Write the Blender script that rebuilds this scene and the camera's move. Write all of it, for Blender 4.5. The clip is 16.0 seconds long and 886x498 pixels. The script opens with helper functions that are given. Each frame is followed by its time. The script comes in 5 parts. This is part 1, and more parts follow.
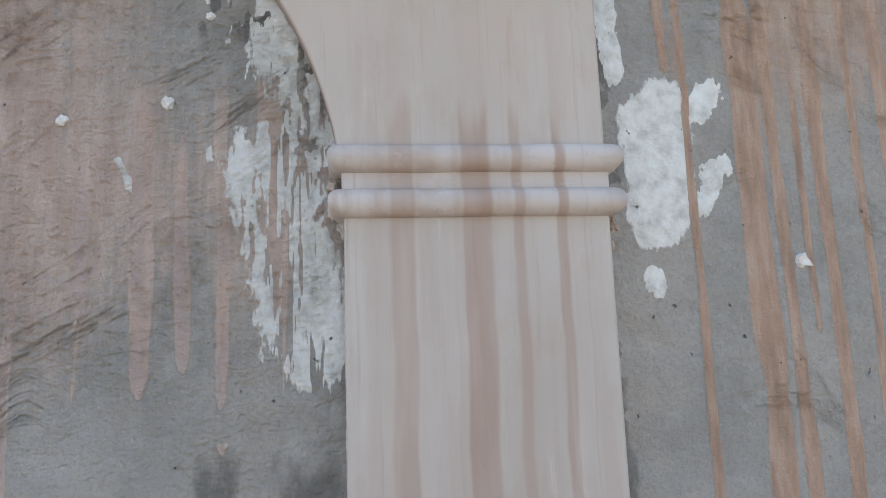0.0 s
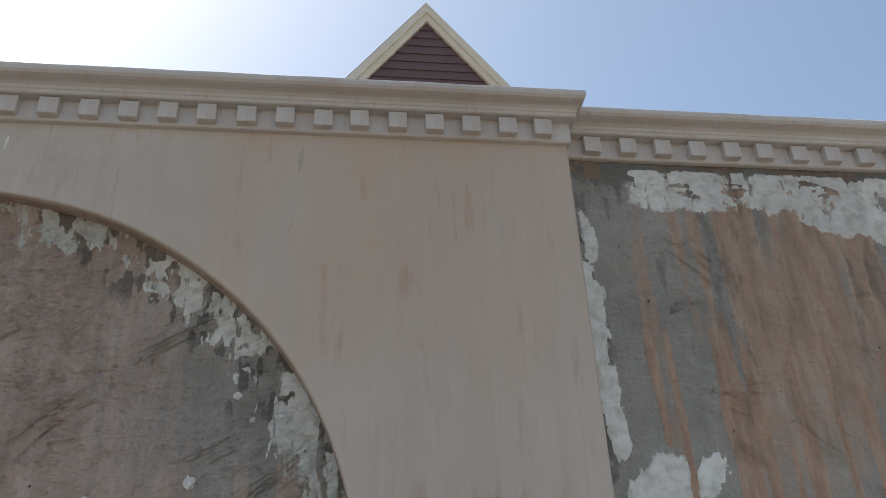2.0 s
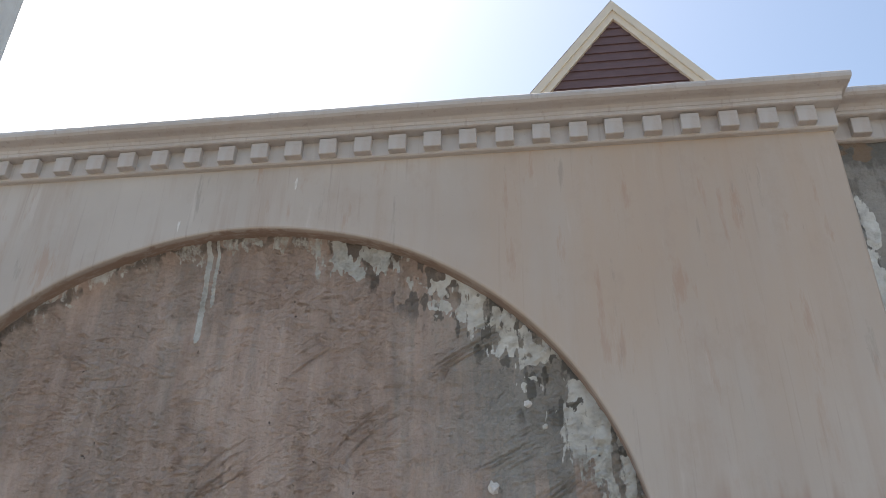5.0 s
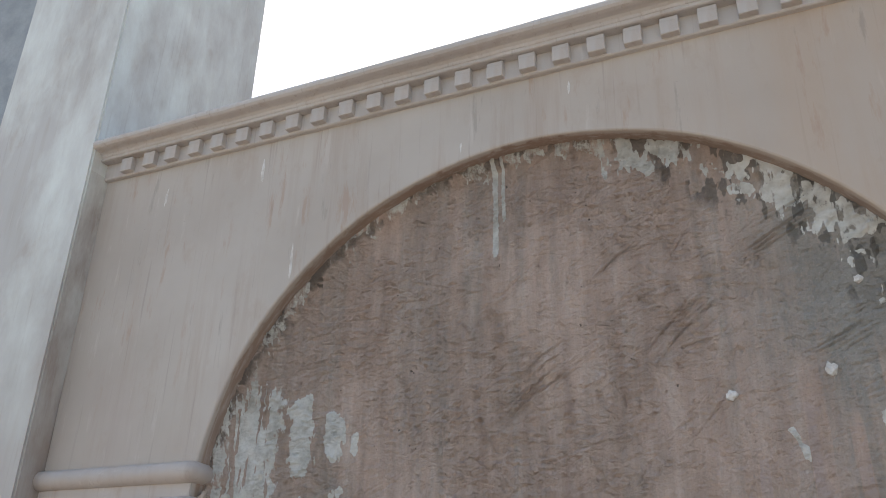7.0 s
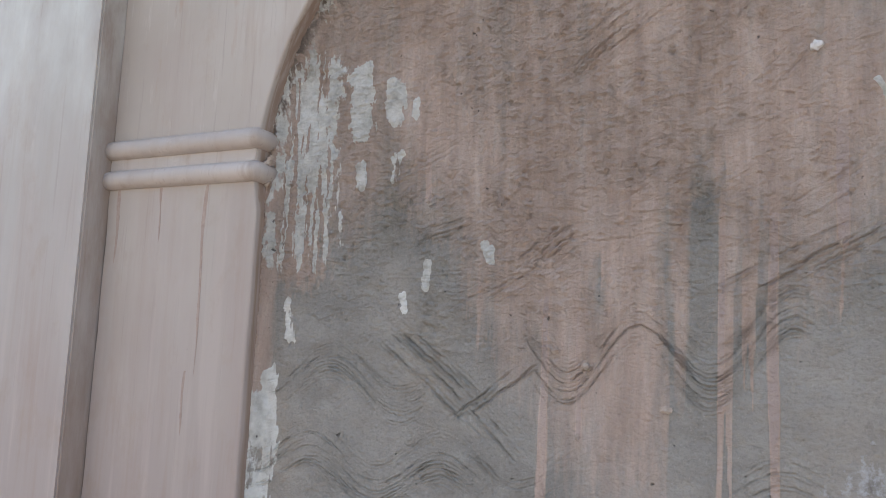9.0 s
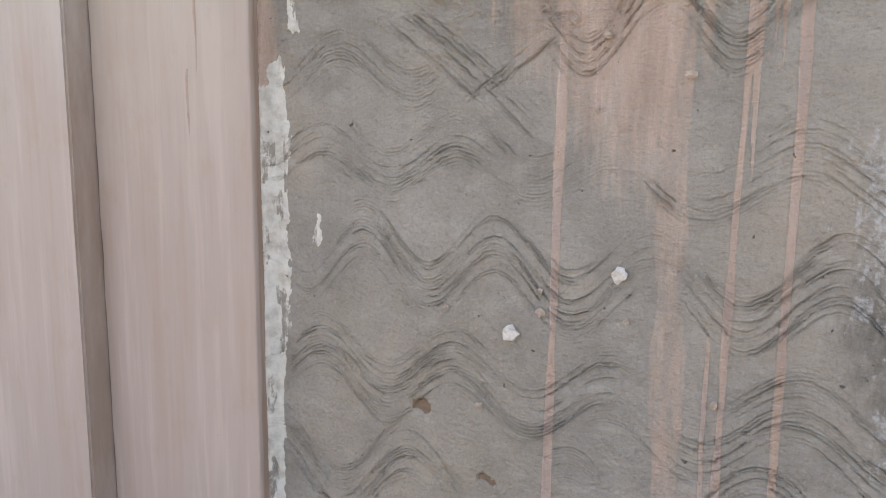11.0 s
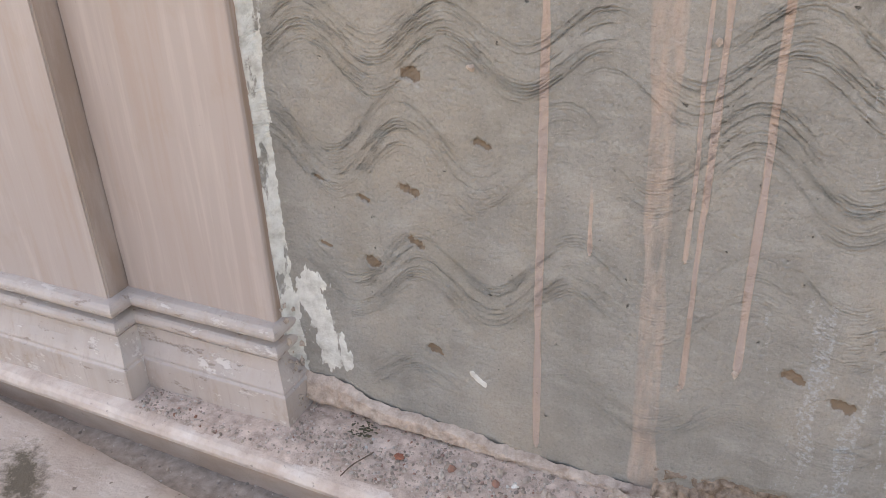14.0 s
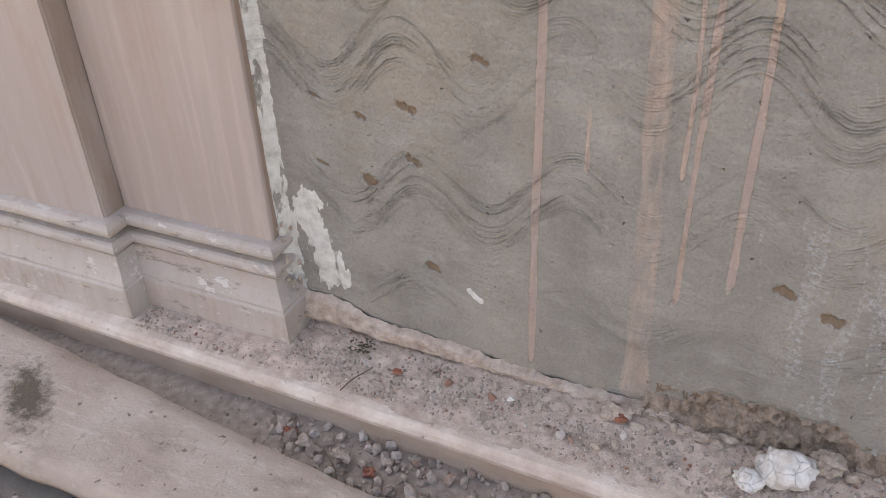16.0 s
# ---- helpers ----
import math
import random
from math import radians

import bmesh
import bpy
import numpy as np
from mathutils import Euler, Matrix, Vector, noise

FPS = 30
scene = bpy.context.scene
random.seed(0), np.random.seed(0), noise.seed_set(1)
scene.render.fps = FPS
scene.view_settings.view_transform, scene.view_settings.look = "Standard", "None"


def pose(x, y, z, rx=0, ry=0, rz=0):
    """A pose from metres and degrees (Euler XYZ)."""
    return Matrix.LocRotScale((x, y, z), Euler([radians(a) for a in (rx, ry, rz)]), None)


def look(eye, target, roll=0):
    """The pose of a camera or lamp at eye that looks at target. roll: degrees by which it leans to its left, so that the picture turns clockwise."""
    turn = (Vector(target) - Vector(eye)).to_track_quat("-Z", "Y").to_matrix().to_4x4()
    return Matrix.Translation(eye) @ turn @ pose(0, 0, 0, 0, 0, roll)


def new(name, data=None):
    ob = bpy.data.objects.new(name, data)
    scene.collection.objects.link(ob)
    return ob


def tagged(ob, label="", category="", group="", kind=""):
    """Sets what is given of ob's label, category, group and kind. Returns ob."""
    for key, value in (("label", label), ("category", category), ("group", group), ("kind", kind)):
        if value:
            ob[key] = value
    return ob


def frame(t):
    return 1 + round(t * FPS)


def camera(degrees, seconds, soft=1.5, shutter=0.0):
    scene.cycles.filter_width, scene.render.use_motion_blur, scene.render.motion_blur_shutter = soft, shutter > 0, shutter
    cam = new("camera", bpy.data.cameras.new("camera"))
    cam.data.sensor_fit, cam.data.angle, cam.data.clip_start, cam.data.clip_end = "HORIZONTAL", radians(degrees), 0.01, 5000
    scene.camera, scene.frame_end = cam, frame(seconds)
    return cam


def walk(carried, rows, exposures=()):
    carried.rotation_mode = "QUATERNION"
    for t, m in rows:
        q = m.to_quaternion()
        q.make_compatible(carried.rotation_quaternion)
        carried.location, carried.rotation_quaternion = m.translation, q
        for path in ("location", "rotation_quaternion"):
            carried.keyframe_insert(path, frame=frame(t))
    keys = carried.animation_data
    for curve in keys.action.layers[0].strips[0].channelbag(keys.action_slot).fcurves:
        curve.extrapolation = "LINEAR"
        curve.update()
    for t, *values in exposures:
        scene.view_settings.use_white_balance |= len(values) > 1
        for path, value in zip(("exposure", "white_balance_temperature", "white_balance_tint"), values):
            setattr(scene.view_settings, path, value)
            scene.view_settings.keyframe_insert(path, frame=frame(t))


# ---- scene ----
cam = camera(55.7, 16.0, soft=0.8)

PATH = [
    (0, (0.004, -1.449, 1.991), (0.233, 0.502, 2.363), -2.1),
    (0.5, (0.005, -1.451, 2.009), (0.243, 0.488, 2.439), -2.1),
    (1, (0.0, -1.467, 2.014), (0.235, 0.42, 2.635), -2.2),
    (1.5, (-0.016, -1.521, 2.083), (0.224, 0.254, 2.972), -2.4),
    (2, (-0.035, -1.559, 2.124), (0.194, 0.154, 3.131), -2.3),
    (2.5, (-0.046, -1.57, 2.129), (0.16, 0.131, 3.161), -2.0),
    (3, (-0.064, -1.567, 2.123), (0.076, 0.137, 3.16), -1.0),
    (3.2, (-0.039, -1.579, 2.124), (0.044, 0.133, 3.155), -0.4),
    (5.3, (-0.199, -1.604, 2.104), (-0.57, 0.076, 3.123), 2.5),
    (5.5, (-0.19, -1.592, 2.103), (-0.657, 0.067, 3.119), 3.3),
    (6, (-0.271, -1.634, 2.097), (-0.817, 0.024, 3.073), 1.4),
    (6.5, (-0.305, -1.627, 2.087), (-1.006, 0.011, 2.995), 2.0),
    (7, (-0.316, -1.618, 2.078), (-1.097, 0.019, 2.92), 1.6),
    (7.5, (-0.322, -1.615, 2.063), (-1.149, 0.041, 2.821), 1.9),
    (8, (-0.338, -1.604, 2.033), (-1.203, 0.085, 2.665), 2.3),
    (8.3, (-0.359, -1.589, 2.0), (-1.24, 0.128, 2.525), 2.5),
    (8.5, (-0.358, -1.583, 1.98), (-1.268, 0.148, 2.4), 2.7),
    (9, (-0.373, -1.558, 1.943), (-1.313, 0.193, 2.177), 2.7),
    (9.5, (-0.372, -1.545, 1.912), (-1.32, 0.212, 2.02), 2.1),
    (10, (-0.38, -1.533, 1.872), (-1.336, 0.221, 1.783), 1.4),
    (10.2, (-0.388, -1.533, 1.847), (-1.34, 0.219, 1.688), 1.4),
    (12.3, (-0.451, -1.52, 1.776), (-1.279, 0.18, 1.125), 0.1),
    (12.5, (-0.449, -1.519, 1.759), (-1.261, 0.165, 1.049), -0.1),
    (13, (-0.451, -1.523, 1.71), (-1.245, 0.113, 0.877), -1.5),
    (13.5, (-0.466, -1.525, 1.675), (-1.237, 0.072, 0.75), -2.0),
    (14, (-0.476, -1.525, 1.662), (-1.234, 0.055, 0.697), -2.2),
    (14.5, (-0.476, -1.527, 1.652), (-1.218, 0.029, 0.638), -2.0),
    (15, (-0.482, -1.526, 1.647), (-1.202, 0.0, 0.573), -1.9),
    (15.5, (-0.481, -1.536, 1.665), (-1.193, -0.033, 0.553), -2.1),
    (16, (-0.484, -1.537, 1.664), (-1.188, -0.043, 0.535), -2.2),
]
EXPOSURES = [(0, 1.4, 6800, 7), (1.2, 1.35, 6800, 7), (1.5, 1.15, 7150, 8), (2.0, 0.45, 7000, 5), (2.5, 0.02, 7200, 5), (3.2, -0.06, 7200, 5), (5.3, 0.85, 6950, 7), (7.0, 0.95, 7150, 8), (8.0, 0.85, 7250, 12), (8.5, 1.12, 7200, 12), (9.0, 1.28, 7350, 12), (9.5, 1.46, 7500, 13), (10.2, 1.54, 7750, 13), (12.5, 1.90, 8700, 14), (15, 1.82, 8800, 15), (16, 1.72, 8900, 16)]
walk(cam, [(t, look(e, g, r)) for t, e, g, r in PATH], EXPOSURES)

# ---- world and light ----
world = bpy.data.worlds.new("world")
scene.world = world
world.use_nodes = True
wn = world.node_tree.nodes
sky = wn.new("ShaderNodeTexSky")
sky.sky_type = "NISHITA"
sky.sun_disc = False
SUN_AZ, SUN_EL = radians(-52), radians(58)      # azimuth from +y towards +x
sky.sun_elevation, sky.sun_rotation = SUN_EL, SUN_AZ
sky.air_density, sky.dust_density, sky.ozone_density = 1.0, 1.8, 0.8
world.node_tree.links.new(sky.outputs[0], wn["Background"].inputs[0])
wn["Background"].inputs[1].default_value = 0.15
sun = new("sun", bpy.data.lights.new("sun", "SUN"))
sun.data.energy, sun.data.angle, sun.data.color = 4.0, radians(2.0), (1.0, 0.94, 0.86)
sun_from = Vector((math.sin(SUN_AZ) * math.cos(SUN_EL), math.cos(SUN_AZ) * math.cos(SUN_EL), math.sin(SUN_EL)))
sun.matrix_world = look(sun_from * 30, (0, 0, 0))

# ---- materials ----
def material(name):
    m = bpy.data.materials.new(name)
    m.use_nodes = True
    return m, m.node_tree.nodes, m.node_tree.links, m.node_tree.nodes["Principled BSDF"]


def noise_node(n, l, scale, detail=6, rough=0.6, stretch=None, source="Object"):
    tc = n.new("ShaderNodeTexCoord")
    t = n.new("ShaderNodeTexNoise")
    t.inputs["Scale"].default_value, t.inputs["Detail"].default_value, t.inputs["Roughness"].default_value = scale, detail, rough
    if stretch:
        mp = n.new("ShaderNodeMapping")
        mp.inputs["Scale"].default_value = stretch
        l.new(tc.outputs[source], mp.inputs[0])
        l.new(mp.outputs[0], t.inputs["Vector"])
    else:
        l.new(tc.outputs[source], t.inputs["Vector"])
    return t.outputs["Fac"]


def ramp(n, l, fac, stops, mode="LINEAR"):
    r = n.new("ShaderNodeValToRGB")
    r.color_ramp.interpolation = mode
    e = r.color_ramp.elements
    while len(e) < len(stops):
        e.new(0.5)
    for el, (p, c) in zip(e, stops):
        el.position, el.color = p, (c, c, c, 1) if not isinstance(c, tuple) else (*c, 1)
    l.new(fac, r.inputs[0])
    return r.outputs[0]


def mix(n, l, fac, a, b, mode="MIX"):
    m = n.new("ShaderNodeMix")
    m.data_type, m.blend_type = "RGBA", mode
    for sock, v in ((m.inputs[0], fac), (m.inputs[6], a), (m.inputs[7], b)):
        if isinstance(v, (int, float)):
            sock.default_value = v
        elif isinstance(v, tuple):
            sock.default_value = (*v, 1)
        else:
            l.new(v, sock)
    return m.outputs[2]


def calc(n, l, op, a, b=0.0, clamp=False):
    m = n.new("ShaderNodeMath")
    m.operation, m.use_clamp = op, clamp
    for sock, v in ((m.inputs[0], a), (m.inputs[1], b)):
        if isinstance(v, (int, float)):
            sock.default_value = v
        else:
            l.new(v, sock)
    return m.outputs[0]


def bump(n, l, bsdf, height, strength, distance):
    b = n.new("ShaderNodeBump")
    b.inputs["Strength"].default_value, b.inputs["Distance"].default_value = strength, distance
    l.new(height, b.inputs["Height"])
    l.new(b.outputs[0], bsdf.inputs["Normal"])


def plain(name, dark, light, scale=14, rough=0.85, relief=0.002, stretch=None, fine=160):
    """A mottled mineral surface: broad stains, fine grain, and relief."""
    m, n, l, b = material(name)
    broad = noise_node(n, l, scale, 5, 0.6, stretch)
    grain = noise_node(n, l, fine, 3, 0.7)
    f = calc(n, l, "ADD", calc(n, l, "MULTIPLY", broad, 0.75), calc(n, l, "MULTIPLY", grain, 0.25))
    l.new(ramp(n, l, f, [(0.34, dark), (0.66, light)]), b.inputs["Base Color"])
    b.inputs["Roughness"].default_value = rough
    bump(n, l, b, f, 0.6, relief)
    return m

X_RETURN = -2.178      # the pier's return beside the bay
STRIPES = [(0.09, 0.0), (0.12, 0.22), (0.185, 0.25), (0.20, 0.62), (0.275, 0.60), (0.285, 0.05), (0.42, 0.04), (0.43, 0.30), (0.455, 0.28), (0.465, 0.78), (0.56, 0.72),
           (0.575, 0.06), (0.645, 0.05), (0.655, 0.58), (0.685, 0.52), (0.695, 0.04), (0.81, 0.05), (0.82, 0.75), (0.85, 0.65), (0.86, 0.05), (0.915, 0.02), (0.922, 0.25), (0.93, 0.0)]


def stripes(n, l):
    """Slurry that ran down the free pilaster: wavering vertical stripes by place along the wall."""
    g = n.new("ShaderNodeNewGeometry")
    xyz = n.new("ShaderNodeSeparateXYZ")
    l.new(g.outputs["Position"], xyz.inputs[0])
    nz = n.new("ShaderNodeTexNoise")
    nz.noise_dimensions = "1D"
    nz.inputs["Scale"].default_value = 4.0
    l.new(xyz.outputs["Z"], nz.inputs["W"])
    wav = calc(n, l, "MULTIPLY", calc(n, l, "SUBTRACT", nz.outputs["Fac"], 0.5), 0.035)
    u = calc(n, l, "ADD", calc(n, l, "ADD", calc(n, l, "DIVIDE", xyz.outputs["X"], 0.463), wav), 0.022)
    s = ramp(n, l, u, STRIPES)
    # paler above the capital
    high = n.new("ShaderNodeMapRange")
    high.inputs["From Min"].default_value, high.inputs["From Max"].default_value = 2.48, 2.53
    high.inputs["To Min"].default_value, high.inputs["To Max"].default_value = 1.0, 0.16
    tops = n.new("ShaderNodeTexNoise")
    tops.noise_dimensions = "1D"
    tops.inputs["Scale"].default_value = 9.0
    l.new(u, tops.inputs["W"])
    l.new(calc(n, l, "ADD", xyz.outputs["Z"], calc(n, l, "MULTIPLY", calc(n, l, "SUBTRACT", tops.outputs["Fac"], 0.5), 0.30)), high.inputs["Value"])
    vary = n.new("ShaderNodeTexNoise")
    vary.inputs["Scale"].default_value = 3.0
    mp = n.new("ShaderNodeMapping")
    mp.inputs["Scale"].default_value = (8, 8, 1.5)
    l.new(g.outputs["Position"], mp.inputs[0])
    l.new(mp.outputs[0], vary.inputs["Vector"])
    v = n.new("ShaderNodeMapRange")
    v.inputs["From Min"].default_value, v.inputs["From Max"].default_value = 0.3, 0.65
    v.inputs["To Min"].default_value, v.inputs["To Max"].default_value = 0.70, 1.0
    l.new(vary.outputs["Fac"], v.inputs["Value"])
    return calc(n, l, "MULTIPLY", calc(n, l, "MULTIPLY", s, high.outputs[0]), v.outputs[0], True)


def facing_material(name, dark, light, stain, streak=0.5, relief=0.0006, splash_dim=0.0, reveal=0.0, wash=0.0, worn=0.0, ret=0.0, skylit_smears=0.0):
    m, n, l, b = material(name)
    broad = noise_node(n, l, 2.2, 5, 0.55)
    col = ramp(n, l, broad, [(0.33, dark), (0.68, light)])
    runs = ramp(n, l, noise_node(n, l, 5, 5, 0.62, (4.5, 4.5, 0.35)), [(0.50, 0.0), (0.66, 1.0)])
    patch = ramp(n, l, noise_node(n, l, 1.4, 3, 0.5), [(0.38, 0.15), (0.62, 1.0)])
    col = mix(n, l, calc(n, l, "MULTIPLY", calc(n, l, "MULTIPLY", runs, patch), streak), col, stain)
    fine_runs = ramp(n, l, noise_node(n, l, 16, 4, 0.6, (5, 5, 0.16)), [(0.60, 0.0), (0.70, 1.0)])
    col = mix(n, l, calc(n, l, "MULTIPLY", fine_runs, 0.36), col, (0.30, 0.23, 0.20))
    pale = ramp(n, l, noise_node(n, l, 9, 5, 0.62, (4, 4, 0.5)), [(0.62, 0.0), (0.72, 1.0)])
    col = mix(n, l, calc(n, l, "MULTIPLY", pale, 0.32), col, (0.68, 0.64, 0.60))
    col = mix(n, l, calc(n, l, "MULTIPLY", stripes(n, l), 1.2, True), col, (0.355, 0.245, 0.185))
    # slurry and dimmer light painted low, slurry run down the reveal behind the arris
    g = n.new("ShaderNodeNewGeometry")
    xyz = n.new("ShaderNodeSeparateXYZ")
    l.new(g.outputs["Position"], xyz.inputs[0])
    wavy_z = calc(n, l, "ADD", xyz.outputs["Z"], calc(n, l, "MULTIPLY", calc(n, l, "SUBTRACT", noise_node(n, l, 3, 4, 0.6, (2, 2, 0.6)), 0.5), 1.6))
    lowf = n.new("ShaderNodeMapRange")
    lowf.inputs["From Min"].default_value, lowf.inputs["From Max"].default_value = 2.6, 1.7
    lowf.inputs["To Min"].default_value, lowf.inputs["To Max"].default_value = 0.0, splash_dim
    l.new(wavy_z, lowf.inputs["Value"])
    west = n.new("ShaderNodeMapRange")
    west.inputs["From Min"].default_value, west.inputs["From Max"].default_value = -0.6, -1.3
    west.inputs["To Min"].default_value = 0.12
    l.new(xyz.outputs["X"], west.inputs["Value"])
    col = mix(n, l, calc(n, l, "MULTIPLY", lowf.outputs[0], west.outputs[0]), col, (0.425, 0.345, 0.315))
    # brushed vertical smears, pale and brown, over the lower half
    smears = noise_node(n, l, 5, 4, 0.55, (5, 5, 0.30))
    col = mix(n, l, calc(n, l, "MULTIPLY", ramp(n, l, smears, [(0.53, 0.0), (0.68, 0.50)]), lowf.outputs[0]), col, (0.60, 0.52, 0.475))
    col = mix(n, l, calc(n, l, "MULTIPLY", ramp(n, l, smears, [(0.34, 0.45), (0.46, 0.0)]), lowf.outputs[0]), col, (0.40, 0.285, 0.225))
    # a thin brown wash over the upper facing, in wide uneven runs, strongest at the free end
    east = n.new("ShaderNodeMapRange")
    east.inputs["From Min"].default_value, east.inputs["From Max"].default_value = -0.9, -0.1
    l.new(xyz.outputs["X"], east.inputs["Value"])
    upper = n.new("ShaderNodeMapRange")
    upper.inputs["From Min"].default_value, upper.inputs["From Max"].default_value = 2.40, 2.85
    l.new(xyz.outputs["Z"], upper.inputs["Value"])
    wide = ramp(n, l, noise_node(n, l, 3.2, 5, 0.62, (2.4, 2.4, 0.5)), [(0.34, 0.45), (0.60, 1.0)])
    col = mix(n, l, calc(n, l, "MULTIPLY", calc(n, l, "MULTIPLY", east.outputs[0], upper.outputs[0]), calc(n, l, "MULTIPLY", wide, wash)), col, (0.475, 0.355, 0.262))
    weep = ramp(n, l, noise_node(n, l, 8, 5, 0.66, (2.2, 2.2, 0.42)), [(0.585, 0.0), (0.66, 1.0)])
    col = mix(n, l, calc(n, l, "MULTIPLY", calc(n, l, "MULTIPLY", weep, upper.outputs[0]), wash * 0.55), col, (0.40, 0.235, 0.15))
    grime = ramp(n, l, noise_node(n, l, 10, 6, 0.68, (2.6, 2.6, 0.35)), [(0.63, 0.0), (0.70, 1.0)])
    col = mix(n, l, calc(n, l, "MULTIPLY", calc(n, l, "MULTIPLY", grime, upper.outputs[0]), wash * 0.40), col, (0.20, 0.165, 0.135))
    mottle = ramp(n, l, noise_node(n, l, 11, 6, 0.68, (1, 1, 0.6)), [(0.56, 0.0), (0.68, 1.0)])
    col = mix(n, l, calc(n, l, "MULTIPLY", mottle, 0.30 + worn * 0.5), col, (0.40, 0.295, 0.225))
    chips = ramp(n, l, noise_node(n, l, 17, 7, 0.72, (0.55, 1, 1.3)), [(0.585, 0.0), (0.61, 1.0)])
    col = mix(n, l, calc(n, l, "MULTIPLY", chips, worn), col, (0.70, 0.65, 0.61))
    scab = ramp(n, l, noise_node(n, l, 23, 7, 0.74, (0.5, 1, 1.5)), [(0.37, 1.0), (0.40, 0.0)])
    col = mix(n, l, calc(n, l, "MULTIPLY", scab, worn * 0.85), col, (0.26, 0.19, 0.15))
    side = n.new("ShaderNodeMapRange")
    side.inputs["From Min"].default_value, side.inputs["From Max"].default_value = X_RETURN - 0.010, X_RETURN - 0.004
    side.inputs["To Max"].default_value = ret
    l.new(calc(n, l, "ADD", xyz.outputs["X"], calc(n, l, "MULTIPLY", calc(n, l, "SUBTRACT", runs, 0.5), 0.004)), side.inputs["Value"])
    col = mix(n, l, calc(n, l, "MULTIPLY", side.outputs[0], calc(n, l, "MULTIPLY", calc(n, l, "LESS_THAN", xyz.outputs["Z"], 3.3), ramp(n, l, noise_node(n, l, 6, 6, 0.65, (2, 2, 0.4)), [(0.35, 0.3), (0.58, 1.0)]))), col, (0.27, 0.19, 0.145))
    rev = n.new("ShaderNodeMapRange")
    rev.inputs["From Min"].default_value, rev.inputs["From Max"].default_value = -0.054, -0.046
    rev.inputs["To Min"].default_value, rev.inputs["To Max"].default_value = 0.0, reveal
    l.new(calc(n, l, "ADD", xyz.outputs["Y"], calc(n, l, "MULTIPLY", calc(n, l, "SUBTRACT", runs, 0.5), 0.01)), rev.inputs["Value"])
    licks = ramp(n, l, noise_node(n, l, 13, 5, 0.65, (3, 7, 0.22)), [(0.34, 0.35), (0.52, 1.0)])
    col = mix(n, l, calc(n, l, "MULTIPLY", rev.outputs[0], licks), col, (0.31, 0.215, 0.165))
    # white smears on the upper pier, with its sky light painted in
    white_smears = ramp(n, l, noise_node(n, l, 2.6, 6, 0.62, (1.6, 1.6, 0.7)), [(0.42, 0.0), (0.66, 1.0)])
    above = n.new("ShaderNodeMapRange")
    above.inputs["From Min"].default_value, above.inputs["From Max"].default_value = 2.3, 3.0
    above.inputs["To Max"].default_value = skylit_smears
    l.new(xyz.outputs["Z"], above.inputs["Value"])
    col = mix(n, l, calc(n, l, "MULTIPLY", white_smears, above.outputs[0]), col, (0.78, 0.815, 0.775))
    grain = noise_node(n, l, 220, 3, 0.6)
    specks = ramp(n, l, noise_node(n, l, 75, 3, 0.6), [(0.22, 1.0), (0.27, 0.0)])
    col = mix(n, l, calc(n, l, "MULTIPLY", specks, 0.28), col, (0.22, 0.18, 0.15))
    col = mix(n, l, calc(n, l, "MULTIPLY", grain, 0.12), col, dark)
    l.new(col, b.inputs["Base Color"])
    b.inputs["Roughness"].default_value = 0.62
    wavy = noise_node(n, l, 7, 3, 0.5)
    h = calc(n, l, "ADD", calc(n, l, "MULTIPLY", grain, 0.18), calc(n, l, "ADD", calc(n, l, "MULTIPLY", wavy, 2.0), calc(n, l, "ADD", calc(n, l, "MULTIPLY", specks, -0.4), calc(n, l, "MULTIPLY", calc(n, l, "SUBTRACT", chips, scab), 0.5 * worn))))
    bump(n, l, b, h, 0.7, relief)
    return m


